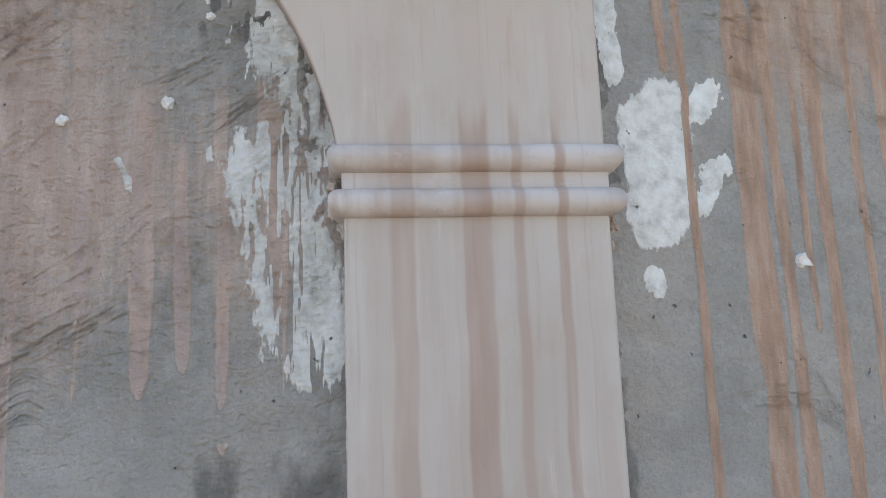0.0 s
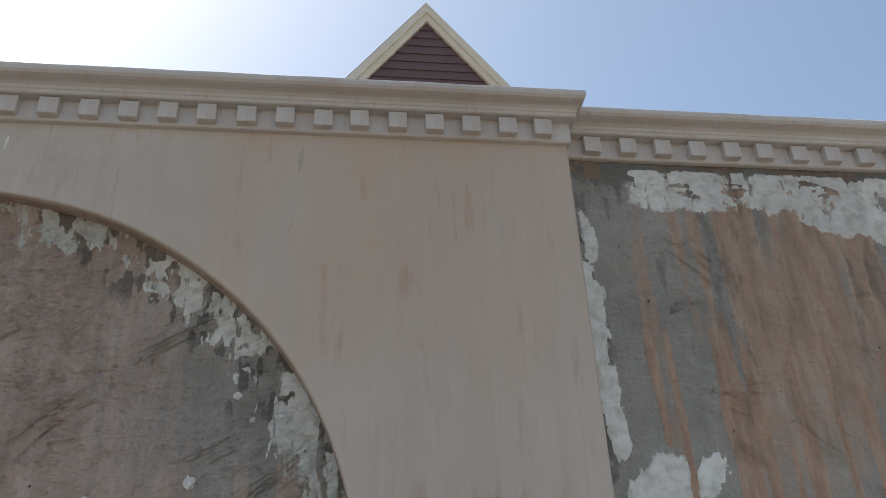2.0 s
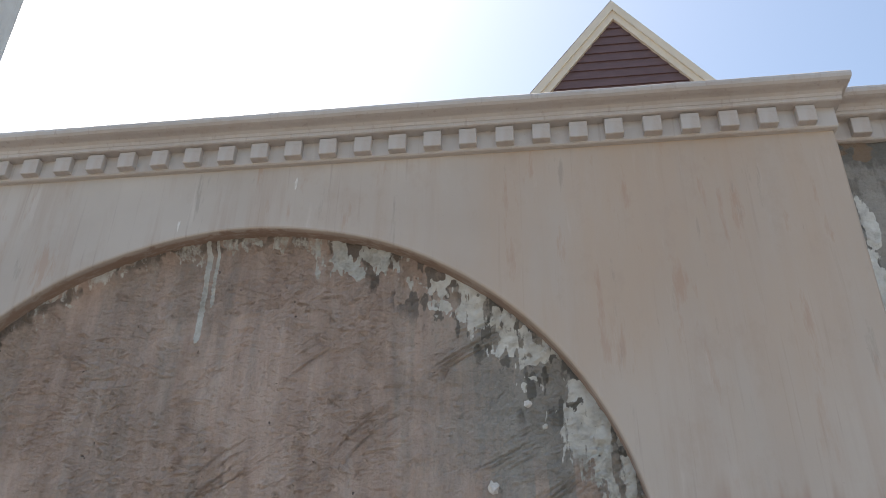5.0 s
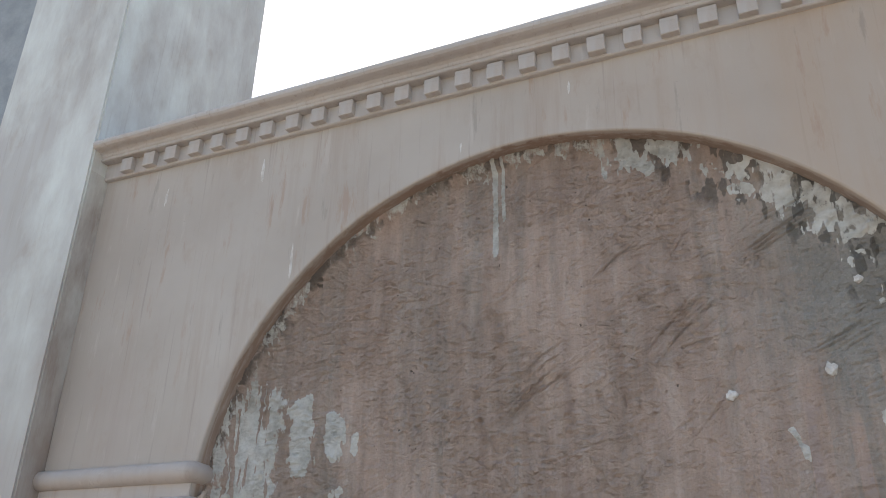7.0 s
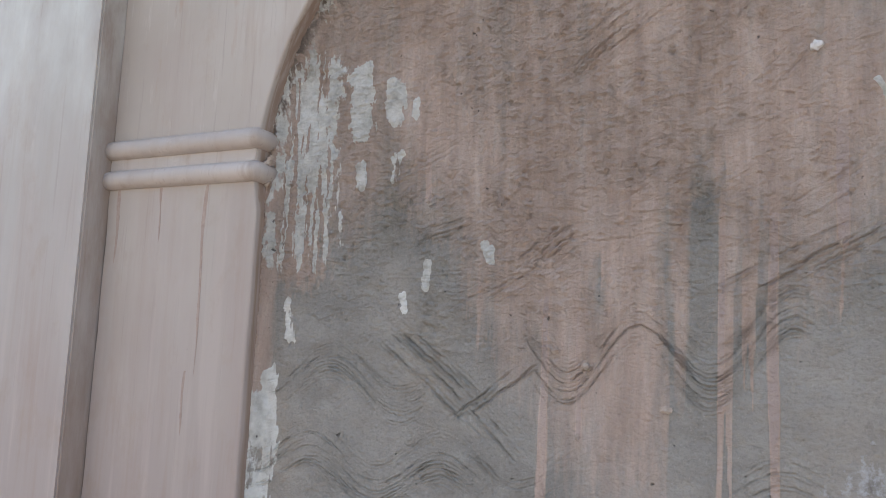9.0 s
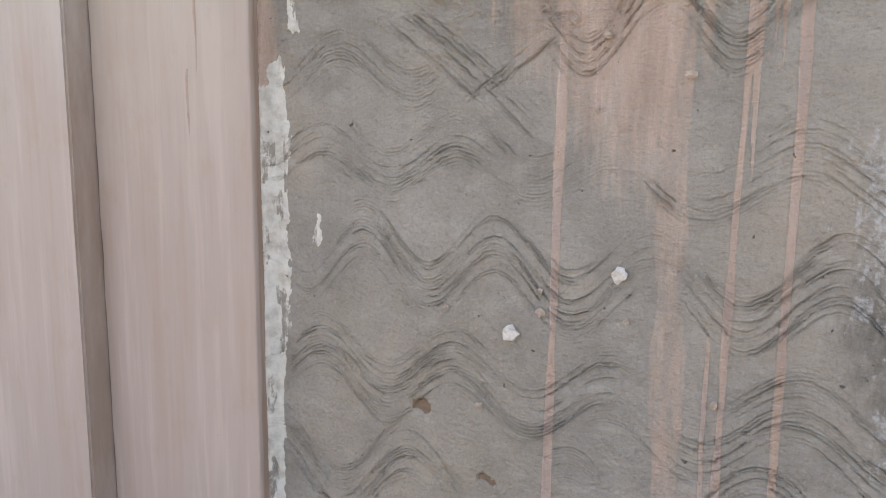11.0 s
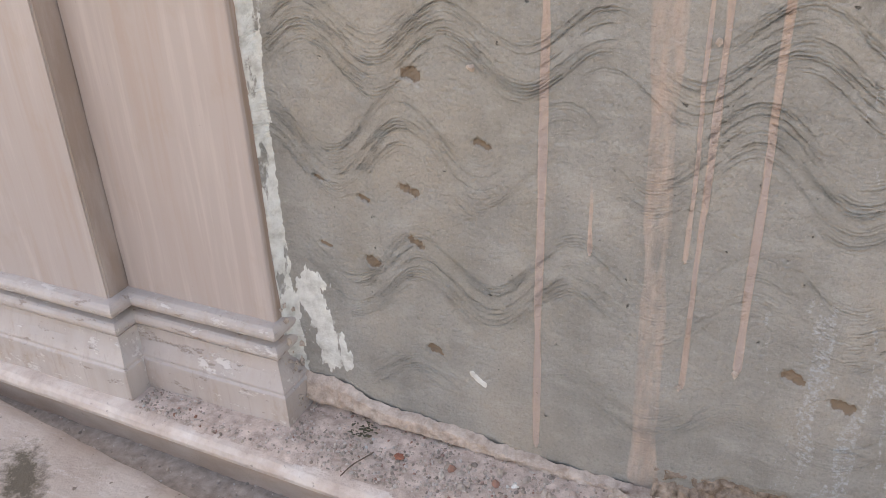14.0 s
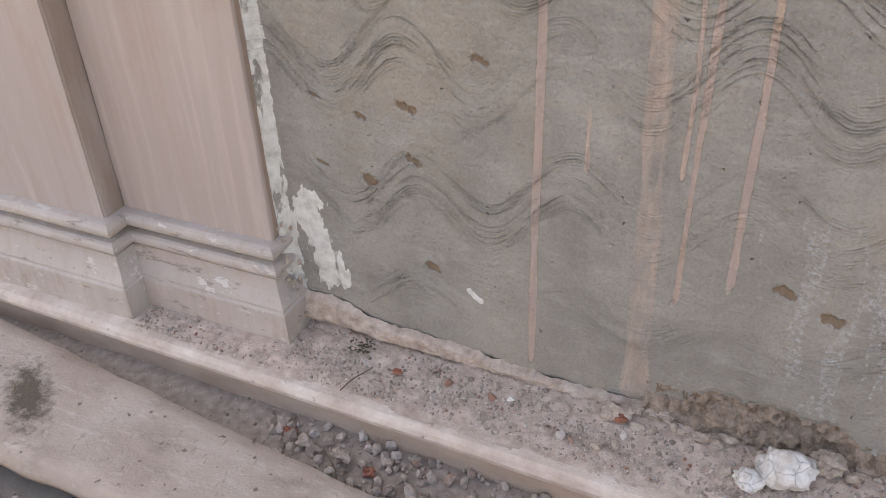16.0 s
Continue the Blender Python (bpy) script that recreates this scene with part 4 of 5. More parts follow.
    ragged = 1.5 * (fbm(x * 46, z * 17, 63, 5, 0.65) - 0.5) + 0.9 * (fbm(x * 110, z * 60, 64, 3) - 0.5)
    lime = np.maximum(lime, step(1.15, 0.85, inside / (rim + 0.001) + ragged) * np.where(x > -0.70, 0.66, 0.50) * (1 - 0.9 * step(0.54, 0.62, fbm(x * 17, z * 13, 65, 4, 0.65))))
    # a ragged strip down the jamb beside the pilaster
    strip = 0.021 + 0.026 * step(0.36, 0.60, fbm(z * 5, z * 0, 66, 3)) * step(1.0, 1.35, z) + 0.010 * fbm(z * 30, x * 30, 62, 3)
    lime = np.maximum(lime, step(1.20, 0.88, (x + 1.676) / strip + 0.7 * (fbm(x * 70, z * 30, 60, 4, 0.65) - 0.5)) * step(1.88, 1.78, z + 0.1 * (fbm(x * 60, x * 0, 59, 2) - 0.5)))
    lime = lime * (0.45 + 0.55 * step(0.34, 0.48, fbm(x * 42, z * 9, 67, 4, 0.65)))
    lime = lime * (1 - 0.85 * step(0.6, 0.75, slurry))
    for k, (x0, z0, x1, z1, r) in enumerate(((-1.435, 2.56, -1.44, 2.42, 0.024), (-1.355, 2.52, -1.345, 2.45, 0.019), (-1.098, 2.15, -1.093, 2.125, 0.009), (-1.242, 2.12, -1.245, 2.08, 0.009), (-1.60, 2.45, -1.585, 2.30, 0.018), (-1.55, 2.50, -1.535, 2.30, 0.016), (-1.635, 2.36, -1.625, 2.20, 0.012))):
        lime = np.maximum(lime, blob(x, z, x0, z0, x1, z1, r, 440 + k, 0.9) * (1.0 if k < 4 else step(0.46, 0.54, fbm(x * 85, z * 4, 450, 3))))
    for zt, zb, w in ((3.07, 2.862, 0.006), (3.06, 2.95, 0.004)):
        lime = np.maximum(lime, drip(x, z, -0.957 + (0.02 if w < 0.005 else 0), zt + 0.2, -0.953 + (0.02 if w < 0.005 else 0), zb, w, 401))
    # dark blotches in the head, most beside the lime rim
    dark_blotch = 0.42 * step(2.1, 2.7, z) * step(0.46, 0.72, fbm(x * 16, z * 2.2, 68, 5, 0.65)) + 1.25 * step(0.20, 0.04, inside) * step(2.5, 2.8, z) * step(-0.75, -0.40, x) * step(0.42, 0.56, fbm(x * 24, z * 11, 69, 5, 0.65))
    dark_blotch = dark_blotch + 0.7 * step(0.045, 0.01, inside) * step(2.2, 2.5, z) * step(0.42, 0.55, fbm(x * 26, z * 26, 70, 4))
    # darker blotches on the right at mid height
    dark_blotch = dark_blotch + 0.78 * step(-0.62, -0.30, x + 0.2 * (fbm(x * 6, z * 4, 72, 3) - 0.5)) * step(2.02, 1.85, z) * step(0.95, 1.25, z) * step(0.30, 0.60, fbm(x * 14, z * 5, 76, 4))
    tea = blob(x, z, -1.32, 1.18, -1.22, 0.78, 0.30, 97, 0.5) * (0.45 + 0.55 * step(0.3, 0.6, fbm(x * 9, z * 7, 98, 4)))
    rust = np.zeros_like(x)
    for k, (x0, z0, r) in enumerate(((-1.27, 1.135, 0.020), (-1.29, 0.865, 0.018), (-1.28, 0.73, 0.018), (-1.40, 0.655, 0.018), (-1.41, 0.825, 0.010), (-1.11, 1.00, 0.012), (-1.24, 0.44, 0.016), (-0.43, 0.585, 0.018), (-0.33, 0.54, 0.018), (-1.53, 0.68, 0.008), (-1.53, 0.86, 0.009))):
        rust = np.maximum(rust, blob(x, z, x0 - 0.01, z0 + 0.004, x0 + 0.012, z0 - 0.004, r * 0.65, 81 + k, 1.1))
    salt = 0.60 * blob(x, z, -0.34, 1.68, -0.20, 1.12, 0.15, 91, 0.9) + 0.4 * blob(x, z, -0.34, 0.55, -0.42, 0.30, 0.06, 92, 0.9) + 0.35 * blob(x, z, -0.62, 0.45, -0.75, 0.35, 0.10, 93, 0.9)
    salt = np.maximum(salt, 0.54 * step(0.46, 0.60, fbm(x * 26, z * 5, 95, 4, 0.65)) * blob(x, z, -0.36, 0.62, -0.22, 0.30, 0.17, 96, 0.8))
    # relief
    h = 0.010 * (fbm(x * 2.5, z * 2.5, 1, 3) - 0.5) + 0.0035 * (fbm(x * 22, z * 22, 2, 4) - 0.5) + 0.0030 * (fbm(x * 95, z * 95, 4, 3, 0.7) - 0.5) * (0.35 + 0.9 * slurry)
    rough_head = step(1.5, 2.3, z)
    wx, wz = x + 0.010 * (fbm(x * 30, z * 30, 13, 2) - 0.5), z + 0.010 * (fbm(x * 30, z * 30, 14, 2) - 0.5)
    harsh = (0.10 + 0.90 * step(1.75, 2.25, z + 0.3 * (fbm(x * 4, z * 4, 15, 3) - 0.5))) * (0.45 + 0.55 * step(0.35, 0.6, fbm(x * 5, z * 5, 8, 3)))
    h = h + 0.0085 * harsh * (fbm(wx * 48, wz * 85, 6, 4, 0.7) - 0.5)
    # torn crests of the float, crisp on their lower edge
    crest = fbm(wx * 34 + 0.5 * wz * 34, wz * 78, 16, 3, 0.6)
    h = h + harsh * (0.0042 * step(0.50, 0.58, crest) - 0.0042 * step(0.60, 0.80, crest))
    h = h - 0.0030 * (0.4 + harsh) * step(0.70, 0.78, fbm(x * 75, z * 75, 17, 2))
    h = h + rough_head * 0.0030 * (fbm((x + 0.7 * z) * 22, (z - 0.7 * x) * 70, 5, 4) - 0.5)
    tau = 2 * math.pi
    g = comb(x, z, lambda u: 1.46 + 0.06 * np.cos(tau * (u + 1.10) / 0.32), 0.092, 0.0076, 101)
    g = g + comb(x, z, lambda u: 1.21 + 0.03 * (u + 1) + 0.05 * np.cos(tau * (u + 0.85) / 0.34), 0.092, 0.0076, 102)
    g = g + comb(x, z, lambda u: 0.985 + 0.07 * (u + 1) + 0.07 * np.cos(tau * (u + 0.93) / 0.37), 0.092, 0.0076, 103)
    g = g + comb(x, z, lambda u: 0.67 + 0.13 * (u + 1) + 0.065 * np.cos(tau * (u + 0.90) / 0.37), 0.092, 0.0076, 104)
    g = g + 0.7 * comb(x, z, lambda u: 0.38 + 0.10 * (u + 1) + 0.05 * np.cos(tau * (u + 0.90) / 0.38), 0.075, 0.0076, 105)
    g = g + 0.7 * comb(x, z, lambda u: 1.68 + 0.04 * np.cos(tau * (u + 0.86) / 0.33), 0.08, 0.0076, 106)
    g = g + 0.55 * comb(x, z, lambda u: 1.86 + 0.05 * np.cos(tau * (u + 1.48) / 0.36), 0.06, 0.0076, 107, -1.75, -1.20)
    g = g + 0.85 * comb(x, z, lambda u: 1.95 + 0.10 * (u + 0.8) + 0.06 * np.cos(tau * (u + 0.79) / 0.27), 0.075, 0.0076, 108, -1.05, -0.46)
    for k, (x0, z0, x1, z1, half, bend) in enumerate(((-1.26, 2.17, -1.10, 2.21, 0.03, -0.02), (-1.12, 2.20, -0.98, 2.33, 0.03, 0.03), (-0.96, 2.18, -0.70, 2.20, 0.03, 0.01), (-1.17, 2.02, -0.92, 2.18, 0.035, -0.02),
                                                    (-1.33, 1.97, -1.03, 1.73, 0.05, 0.02), (-1.16, 1.80, -0.99, 1.93, 0.02, 0.0), (-0.62, 2.06, -0.36, 2.20, 0.028, 0.0), (-0.76, 2.79, -0.60, 2.90, 0.03, 0.02), (-0.43, 2.80, -0.27, 2.88, 0.035, 0.01),
                                                    (-0.62, 2.58, -0.50, 2.70, 0.035, 0.02), (-0.95, 2.50, -0.72, 2.66, 0.04, 0.03), (-0.36, 2.55, -0.22, 2.62, 0.025, 0.0), (-0.22, 2.48, -0.08, 2.60, 0.03, 0.0), (-0.55, 2.62, -0.36, 2.64, 0.02, 0.01))):
        g = g + 0.85 * stroke(x, z, x0, z0, x1, z1, half * 1.3, 0.0095, bend * 0.4, 121 + k)
    rng = random.Random(8)
    for k in range(46):
        x0, z0 = rng.uniform(-1.45, -0.1), rng.uniform(2.12, 2.98)
        a, ln = rng.uniform(0.35, 0.95), rng.uniform(0.10, 0.26)
        g = g + 0.42 * stroke(x, z, x0, z0, x0 + ln * math.cos(a), z0 + ln * math.sin(a), rng.uniform(0.015, 0.04), rng.uniform(0.0090, 0.0125), rng.uniform(-0.012, 0.012), 150 + k)
    h = h + (0.0054 - 0.0008 * step(2.1, 2.3, z)) * np.clip(g, -1.1, 0.7)
    h = h + 0.0010 * step(0.55, 0.85, slurry)
    h = h + 0.0025 * lime - 0.007 * rust
    h = h + 0.016 * step(0.040, 0.008, inside + 0.045 * (fbm(x * 24, z * 24, 71, 4, 0.65) - 0.5)) * (0.25 + 0.75 * step(2.2, 2.4, z))
    # mortar packed into the corner against the shaft
    corner = step(0.026, 0.003, x + 1.676 + 0.012 * (fbm(x * 30, z * 14, 57, 4, 0.65) - 0.5))
    h = h + 0.025 * corner * step(2.34, 2.24, z)
    # the coat is torn away along the foot
    foot = 0.160 + 0.036 * step(-0.8, -1.4, x) + 0.02 * (fbm(x * 9, x * 0, 73, 3) - 0.5) + 0.012 * (fbm(x * 60, x * 0, 74, 2) - 0.5) + (0.075 + 0.05 * fbm(x * 24, x * 0, 75, 4, 0.65)) * step(-0.66, -0.52, x) * step(-0.12, -0.30, x) + 0.040 * step(-1.40, -1.55, x)
    keep = (z > foot) & (inside > -0.04)
    h = h - 0.006 * step(foot + 0.02, foot, z)
    ob = grid_object("wall_panel_arched", xs, zs, h, {"slurry": slurry, "lime": lime, "rust": rust, "salt": salt, "dark_blotch": dark_blotch, "tea": tea, "harsh": harsh}, keep, M_RENDER)
    return tagged(ob, "rough grey render in the arch, trowel-combed and washed with pink slurry", "wall", kind="structure")


def side_panel():
    xs, zs = np.arange(X_END - 0.01, 1.45, 0.0034), np.arange(1.7, 3.31, 0.0030)
    x, z = np.meshgrid(xs, zs)
    runs = fbm(x * 12, z * 0.8, 203, 4)
    wash = step(2.25, 2.85, z + 0.3 * (vnoise(x * 9, x * 0, 204) - 0.5)) * step(0.53, 0.66, x + 0.10 * (fbm(x * 14, z * 4, 207, 3) - 0.5)) * step(0.35, 0.55, runs + 0.16 * (fbm(x * 20, z * 9, 205, 4) - 0.5) + 0.04)
    slurry = 0.60 * wash
    for k, (x0, zt, x1, zb, w) in enumerate(((0.760, 3.0, 0.766, 1.70, 0.026), (0.808, 2.95, 0.819, 1.70, 0.013), (0.905, 3.0, 0.898, 1.70, 0.015), (0.975, 3.0, 0.980, 1.80, 0.009), (0.640, 2.95, 0.647, 1.75, 0.008),
                                           (1.04, 2.9, 1.05, 1.8, 0.016), (1.12, 2.95, 1.13, 1.8, 0.022), (1.25, 2.95, 1.25, 1.8, 0.02), (0.60, 3.0, 0.61, 2.6, 0.010), (0.86, 2.75, 0.862, 2.1, 0.006))):
        slurry = np.maximum(slurry, 0.95 * drip(x, z, x0, zt, x1, zb, w, 231 + k))
    lime = np.zeros_like(x)
    for k, (x0, z0, x1, z1, r) in enumerate(((0.600, 2.53, 0.572, 2.32, 0.056), (0.565, 2.50, 0.575, 2.36, 0.052), (0.69, 2.56, 0.66, 2.52, 0.026), (0.705, 2.42, 0.68, 2.40, 0.020), (0.68, 2.38, 0.66, 2.34, 0.018), (0.555, 2.21, 0.56, 2.19, 0.016),
                                           (0.50, 3.14, 0.505, 3.03, 0.014), (0.49, 2.95, 0.495, 2.70, 0.026), (0.485, 3.0, 0.49, 2.85, 0.018), (0.51, 2.60, 0.50, 2.68, 0.022))):
        lime = np.maximum(lime, blob(x, z, x0, z0, x1, z1, r, 241 + k, 0.32 if k < 2 else 0.75))
    lime = lime * (1 - 0.85 * step(0.6, 0.75, slurry) * step(2.62, 2.58, z))
    line = 3.155 - 0.05 * step(0.98, 1.06, x) - 0.07 * step(1.15, 1.3, x) + 0.07 * (fbm(x * 8, x * 0, 261, 3) - 0.5)
    lime = np.maximum(lime, step(-0.02, 0.03, z - line + 0.05 * (fbm(x * 26, z * 26, 262, 4) - 0.5)) * step(0.58, 0.66, x + 0.06 * (fbm(x * 20, z * 20, 263, 3) - 0.5)) * step(3.285, 3.26, z) * (1 - 0.9 * step(0.56, 0.66, fbm(x * 16, z * 26, 264, 4, 0.65)) * step(3.15, 3.23, z)))
    lime = lime * (0.5 + 0.5 * step(0.36, 0.50, fbm(x * 38, z * 16, 266, 4, 0.65) + 0.2 * step(2.7, 2.6, z)))
    rust = 0.9 * step(0.62, 0.72, fbm(x * 15, z * 15, 265, 3)) * step(3.16, 3.22, z) * step(0.60, 0.52, x)
    h = 0.012 * (fbm(x * 3, z * 3, 201, 3) - 0.5) + (0.003 + 0.006 * step(2.5, 2.8, z)) * (fbm(x * 45, z * 70, 206, 3, 0.7) - 0.5) + 0.004 * (fbm(x * 24, z * 24, 202, 4) - 0.5)
    g = 0
    rng = random.Random(18)
    for k in range(30):
        x0, z0 = rng.uniform(0.55, 1.4), rng.uniform(1.7, 3.1)
        a, ln = rng.uniform(-0.9, 0.4), rng.uniform(0.10, 0.24)
        g = g + 0.55 * stroke(x, z, x0, z0, x0 + ln * math.cos(a), z0 + ln * math.sin(a), rng.uniform(0.02, 0.045), 0.0075, rng.uniform(-0.03, 0.03), 270 + k)
    h = h + 0.0055 * np.clip(g, -1.0, 0.5) + 0.0016 * step(0.55, 0.85, slurry) + 0.003 * lime
    # a lumpy joint against the bay's corner
    h = h + 0.022 * step(0.045, 0.0, x - X_END + 0.03 * (fbm(z * 16, x * 16, 281, 4) - 0.5)) * fbm(x * 30, z * 18, 282, 4)
    # darker in blotches high up, under the cornice and beside the bay's corner
    ob = grid_object("wall_panel_side", xs, zs, h, {"slurry": slurry, "lime": lime, "rust": rust, "salt": 0 * x, "tea": 0 * x, "harsh": 0.06 + 0.35 * step(2.5, 2.9, z), "dark_blotch": 0.6 * step(0.46, 0.70, fbm(x * 18, z * 3, 290, 5, 0.65)) * step(2.4, 2.9, z) + 0.8 * step(3.19, 3.27, z + 0.06 * (fbm(x * 14, z * 14, 291, 4) - 0.5)) + 0.7 * step(0.53, 0.48, x + 0.05 * (fbm(x * 20, z * 14, 292, 4) - 0.5)) * step(0.45, 0.55, fbm(x * 30, z * 22, 293, 4))}, np.ones_like(x, bool), M_RENDER)
    return tagged(ob, "rough grey render panel with white lime patches and pink runs", "wall", kind="structure")


panel_arched = arched_panel()
panel_side = side_panel()


def lump(bm, at, size, seed, flat=0.6, detail=2):
    """An irregular broken lump."""
    r = bmesh.ops.create_icosphere(bm, subdivisions=detail, radius=1.0)
    s = Vector(size)
    turn = Euler((seed * 1.3, seed * 2.1, seed * 0.7)).to_matrix()
    for v in r["verts"]:
        k = 0.72 + 0.65 * noise.noise(v.co * 1.4 + Vector((seed * 3.7, seed, 0))) + 0.15 * noise.noise(v.co * 4 + Vector((seed, 0, 5)))
        p = turn @ (v.co * k)
        v.co = Vector((p.x * s.x, p.y * s.y, p.z * s.z)) + Vector(at)


for k, (x, z, r, wide) in enumerate(((-1.062, 1.333, 0.021, 1.0), (-0.842, 1.480, 0.020, 1.0), (-0.481, 2.503, 0.016, 0.8), (-0.305, 2.535, 0.018, 0.7), (-0.205, 1.938, 0.012, 1.0), (-0.233, 2.702, 0.010, 1.1), (-1.00, 1.385, 0.012, 1.0), (-1.0, 1.43, 0.007, 1.0),
                                     (-0.825, 1.39, 0.009, 0.8), (-0.735, 1.85, 0.010, 1.4), (-0.90, 1.785, 0.009, 0.8), (-0.54, 0.565, 0.012, 0.8), (-0.65, 0.495, 0.009, 0.8), (-1.25, 2.255, 0.008, 0.7), (-0.445, 2.15, 0.007, 0.7), (-0.655, 1.255, 0.010, 0.7),
                                     (-1.13, 1.165, 0.009, 1.4), (-0.95, 1.95, 0.009, 1.0), (-0.885, 1.92, 0.010, 1.3), (-0.952, 2.862, 0.007, 0.7), (-1.21, 1.37, 0.006, 1.4))):
    bm = bmesh.new()
    lump(bm, (x, -0.003, z), (r * wide, r * 0.62, r), k + 1)
    part("mortar_blob", bm, M_LIME if k in (0, 1, 2, 3, 5) else M_MORTAR, panel_arched)
bm = bmesh.new()
lump(bm, (0.842, -0.004, 2.236), (0.020, 0.010, 0.022), 40)
part("mortar_blob", bm, M_LIME, panel_side)

for x, z, ln, w in ((-1.476, 2.915, 0.075, 0.006), (-0.75, 3.235, 0.022, 0.004), (-1.93, 3.19, 0.04, 0.006), (-1.60, 3.20, 0.045, 0.007), (-1.02, 3.14, 0.02, 0.004)):
    bm = bmesh.new()
    lump(bm, (x, FACE_Y, z), (w, 0.0022, ln), x * 9)
    part("lime_run", bm, M_LIME, facing)

for x, z0, z1, w in ((-1.835, 2.31, 1.95, 0.0040), (-1.985, 2.31, 2.20, 0.0035), (-1.86, 1.86, 1.74, 0.0035), (-2.135, 2.31, 2.16, 0.005)):
    bm = bmesh.new()
    lump(bm, (x, FACE_Y, (z0 + z1) / 2), (w * 1.7, 0.0012, (z0 - z1) * 0.8), 0.0, detail=3)
    for v in bm.verts:
        v.co.x = x + (v.co.x - x) * (1 + 0.8 * noise.noise((v.co.z * 14, x * 9, 1))) + 0.008 * noise.noise((x * 20, v.co.z * 6, 2))
        v.co.z = min(v.co.z, z0)
    part("slurry_run", bm, M_RUN, facing)

# ---- torn mortar along the foot of the panel, dust, rubble ----
def torn_edge(x0, x1, hollow):
    """The broken lip of the render coat; or the hollow where it has come away and earthy mortar shows behind."""
    xs, vs = np.arange(x0, x1, 0.0028), np.linspace(0, 1, 44 if hollow else 30)
    X, V = np.meshgrid(xs, vs)
    if hollow:
        rise = 0.15 + 0 * X
        d = V * 0.15
        crag = step(0.47, 0.52, fbm(X * 17, d * 24, 320, 4, 0.6)) + 0.8 * step(0.50, 0.55, fbm(X * 38, d * 60, 321, 3, 0.6))
        out = -0.022 + 0.050 * (1 - V) ** 2.2 + 0.013 * crag * step(1.0, 0.6, V) + 0.016 * (fbm(X * 70, d * 80, 316, 5, 0.7) - 0.5)
    else:
        rise = 0.038 + 0.038 * step(-0.8, -1.4, X) + 0.014 * (fbm(X * 7, X * 0, 311, 3) - 0.5) + 0.012 * (fbm(X * 38, X * 0, 317, 3, 0.65) - 0.5) + 0.045 * step(-1.40, -1.55, X)
        lip = step(0.18, 0.36, V + 0.22 * (fbm(X * 9, V * 2, 318, 3) - 0.5)) * step(1.10, 0.82, V + 0.12 * (fbm(X * 25, V * 2, 319, 3) - 0.5))
        out = 0.003 + (0.012 + 0.020 * fbm(X * 8, V * 1.5, 312, 4, 0.55)) * lip + 0.012 * (fbm(X * 60, V * 4, 313, 4, 0.7) - 0.5) * (0.4 + lip)
    ob = grid_object("broken_mortar_edge", xs, vs, X * 0, {}, np.ones_like(X, bool), M_INFILL if hollow else M_LIP)
    co = np.stack([X, -out + 0.008 * step(0.85, 1.0, V) * (not hollow), 0.145 + rise * V + 0.005 * (fbm(X * 22, V * 3, 314, 3) - 0.5)], -1).reshape(-1, 3).astype(np.float32)
    ob.data.vertices.foreach_set("co", co.ravel())
    ob.data.update()
    return tagged(ob, "earthy brown mortar in the hollow under the torn render" if hollow else "torn beige mortar edge along the foot of the panel", "mortar", kind="stuff")


torn_edge(-1.66, -0.60, False)
torn_edge(-0.20, 0.02, False)
torn_edge(-0.68, -0.08, True)
rng = random.Random(31)
bm = bmesh.new()
for k in range(50):
    z = 0.16 + 0.34 * rng.random() ** 1.3
    lump(bm, (-1.682 + rng.uniform(-0.006, 0.055) * (1.2 - 1.6 * (z - 0.16)), rng.uniform(-0.07, 0.0) * (1.1 - 1.5 * (z - 0.16)), z), (rng.uniform(0.004, 0.011), 0.008, rng.uniform(0.005, 0.014)), rng.random() * 50)
for k in range(48):
    lump(bm, (rng.uniform(-0.70, -0.05), rng.uniform(-0.075, -0.01), rng.uniform(0.158, 0.185)), (rng.uniform(0.010, 0.028), 0.014, rng.uniform(0.008, 0.018)), rng.random() * 50)
for s in (-1, 1):
    xe = ARCH_X + s * (ARCH_A - 0.012)
    for k in range(16):
        lump(bm, (xe + rng.uniform(-0.012, 0.010), rng.uniform(-0.035, 0.0), rng.choice((2.415, 2.336, 2.375)) + rng.uniform(-0.03, 0.03)), (rng.uniform(0.006, 0.014), 0.010, rng.uniform(0.008, 0.020)), rng.random() * 50)
for k in range(14):
    lump(bm, (X_END + rng.uniform(0.004, 0.022), rng.uniform(-0.03, 0.0), rng.uniform(2.26, 2.48)), (rng.uniform(0.006, 0.013), 0.010, rng.uniform(0.008, 0.022)), rng.random() * 50)
tagged(mesh_object("mortar_crumbs", bm, M_MORTAR), "broken mortar lumps clinging to the panel's torn edge", "mortar", kind="stuff")


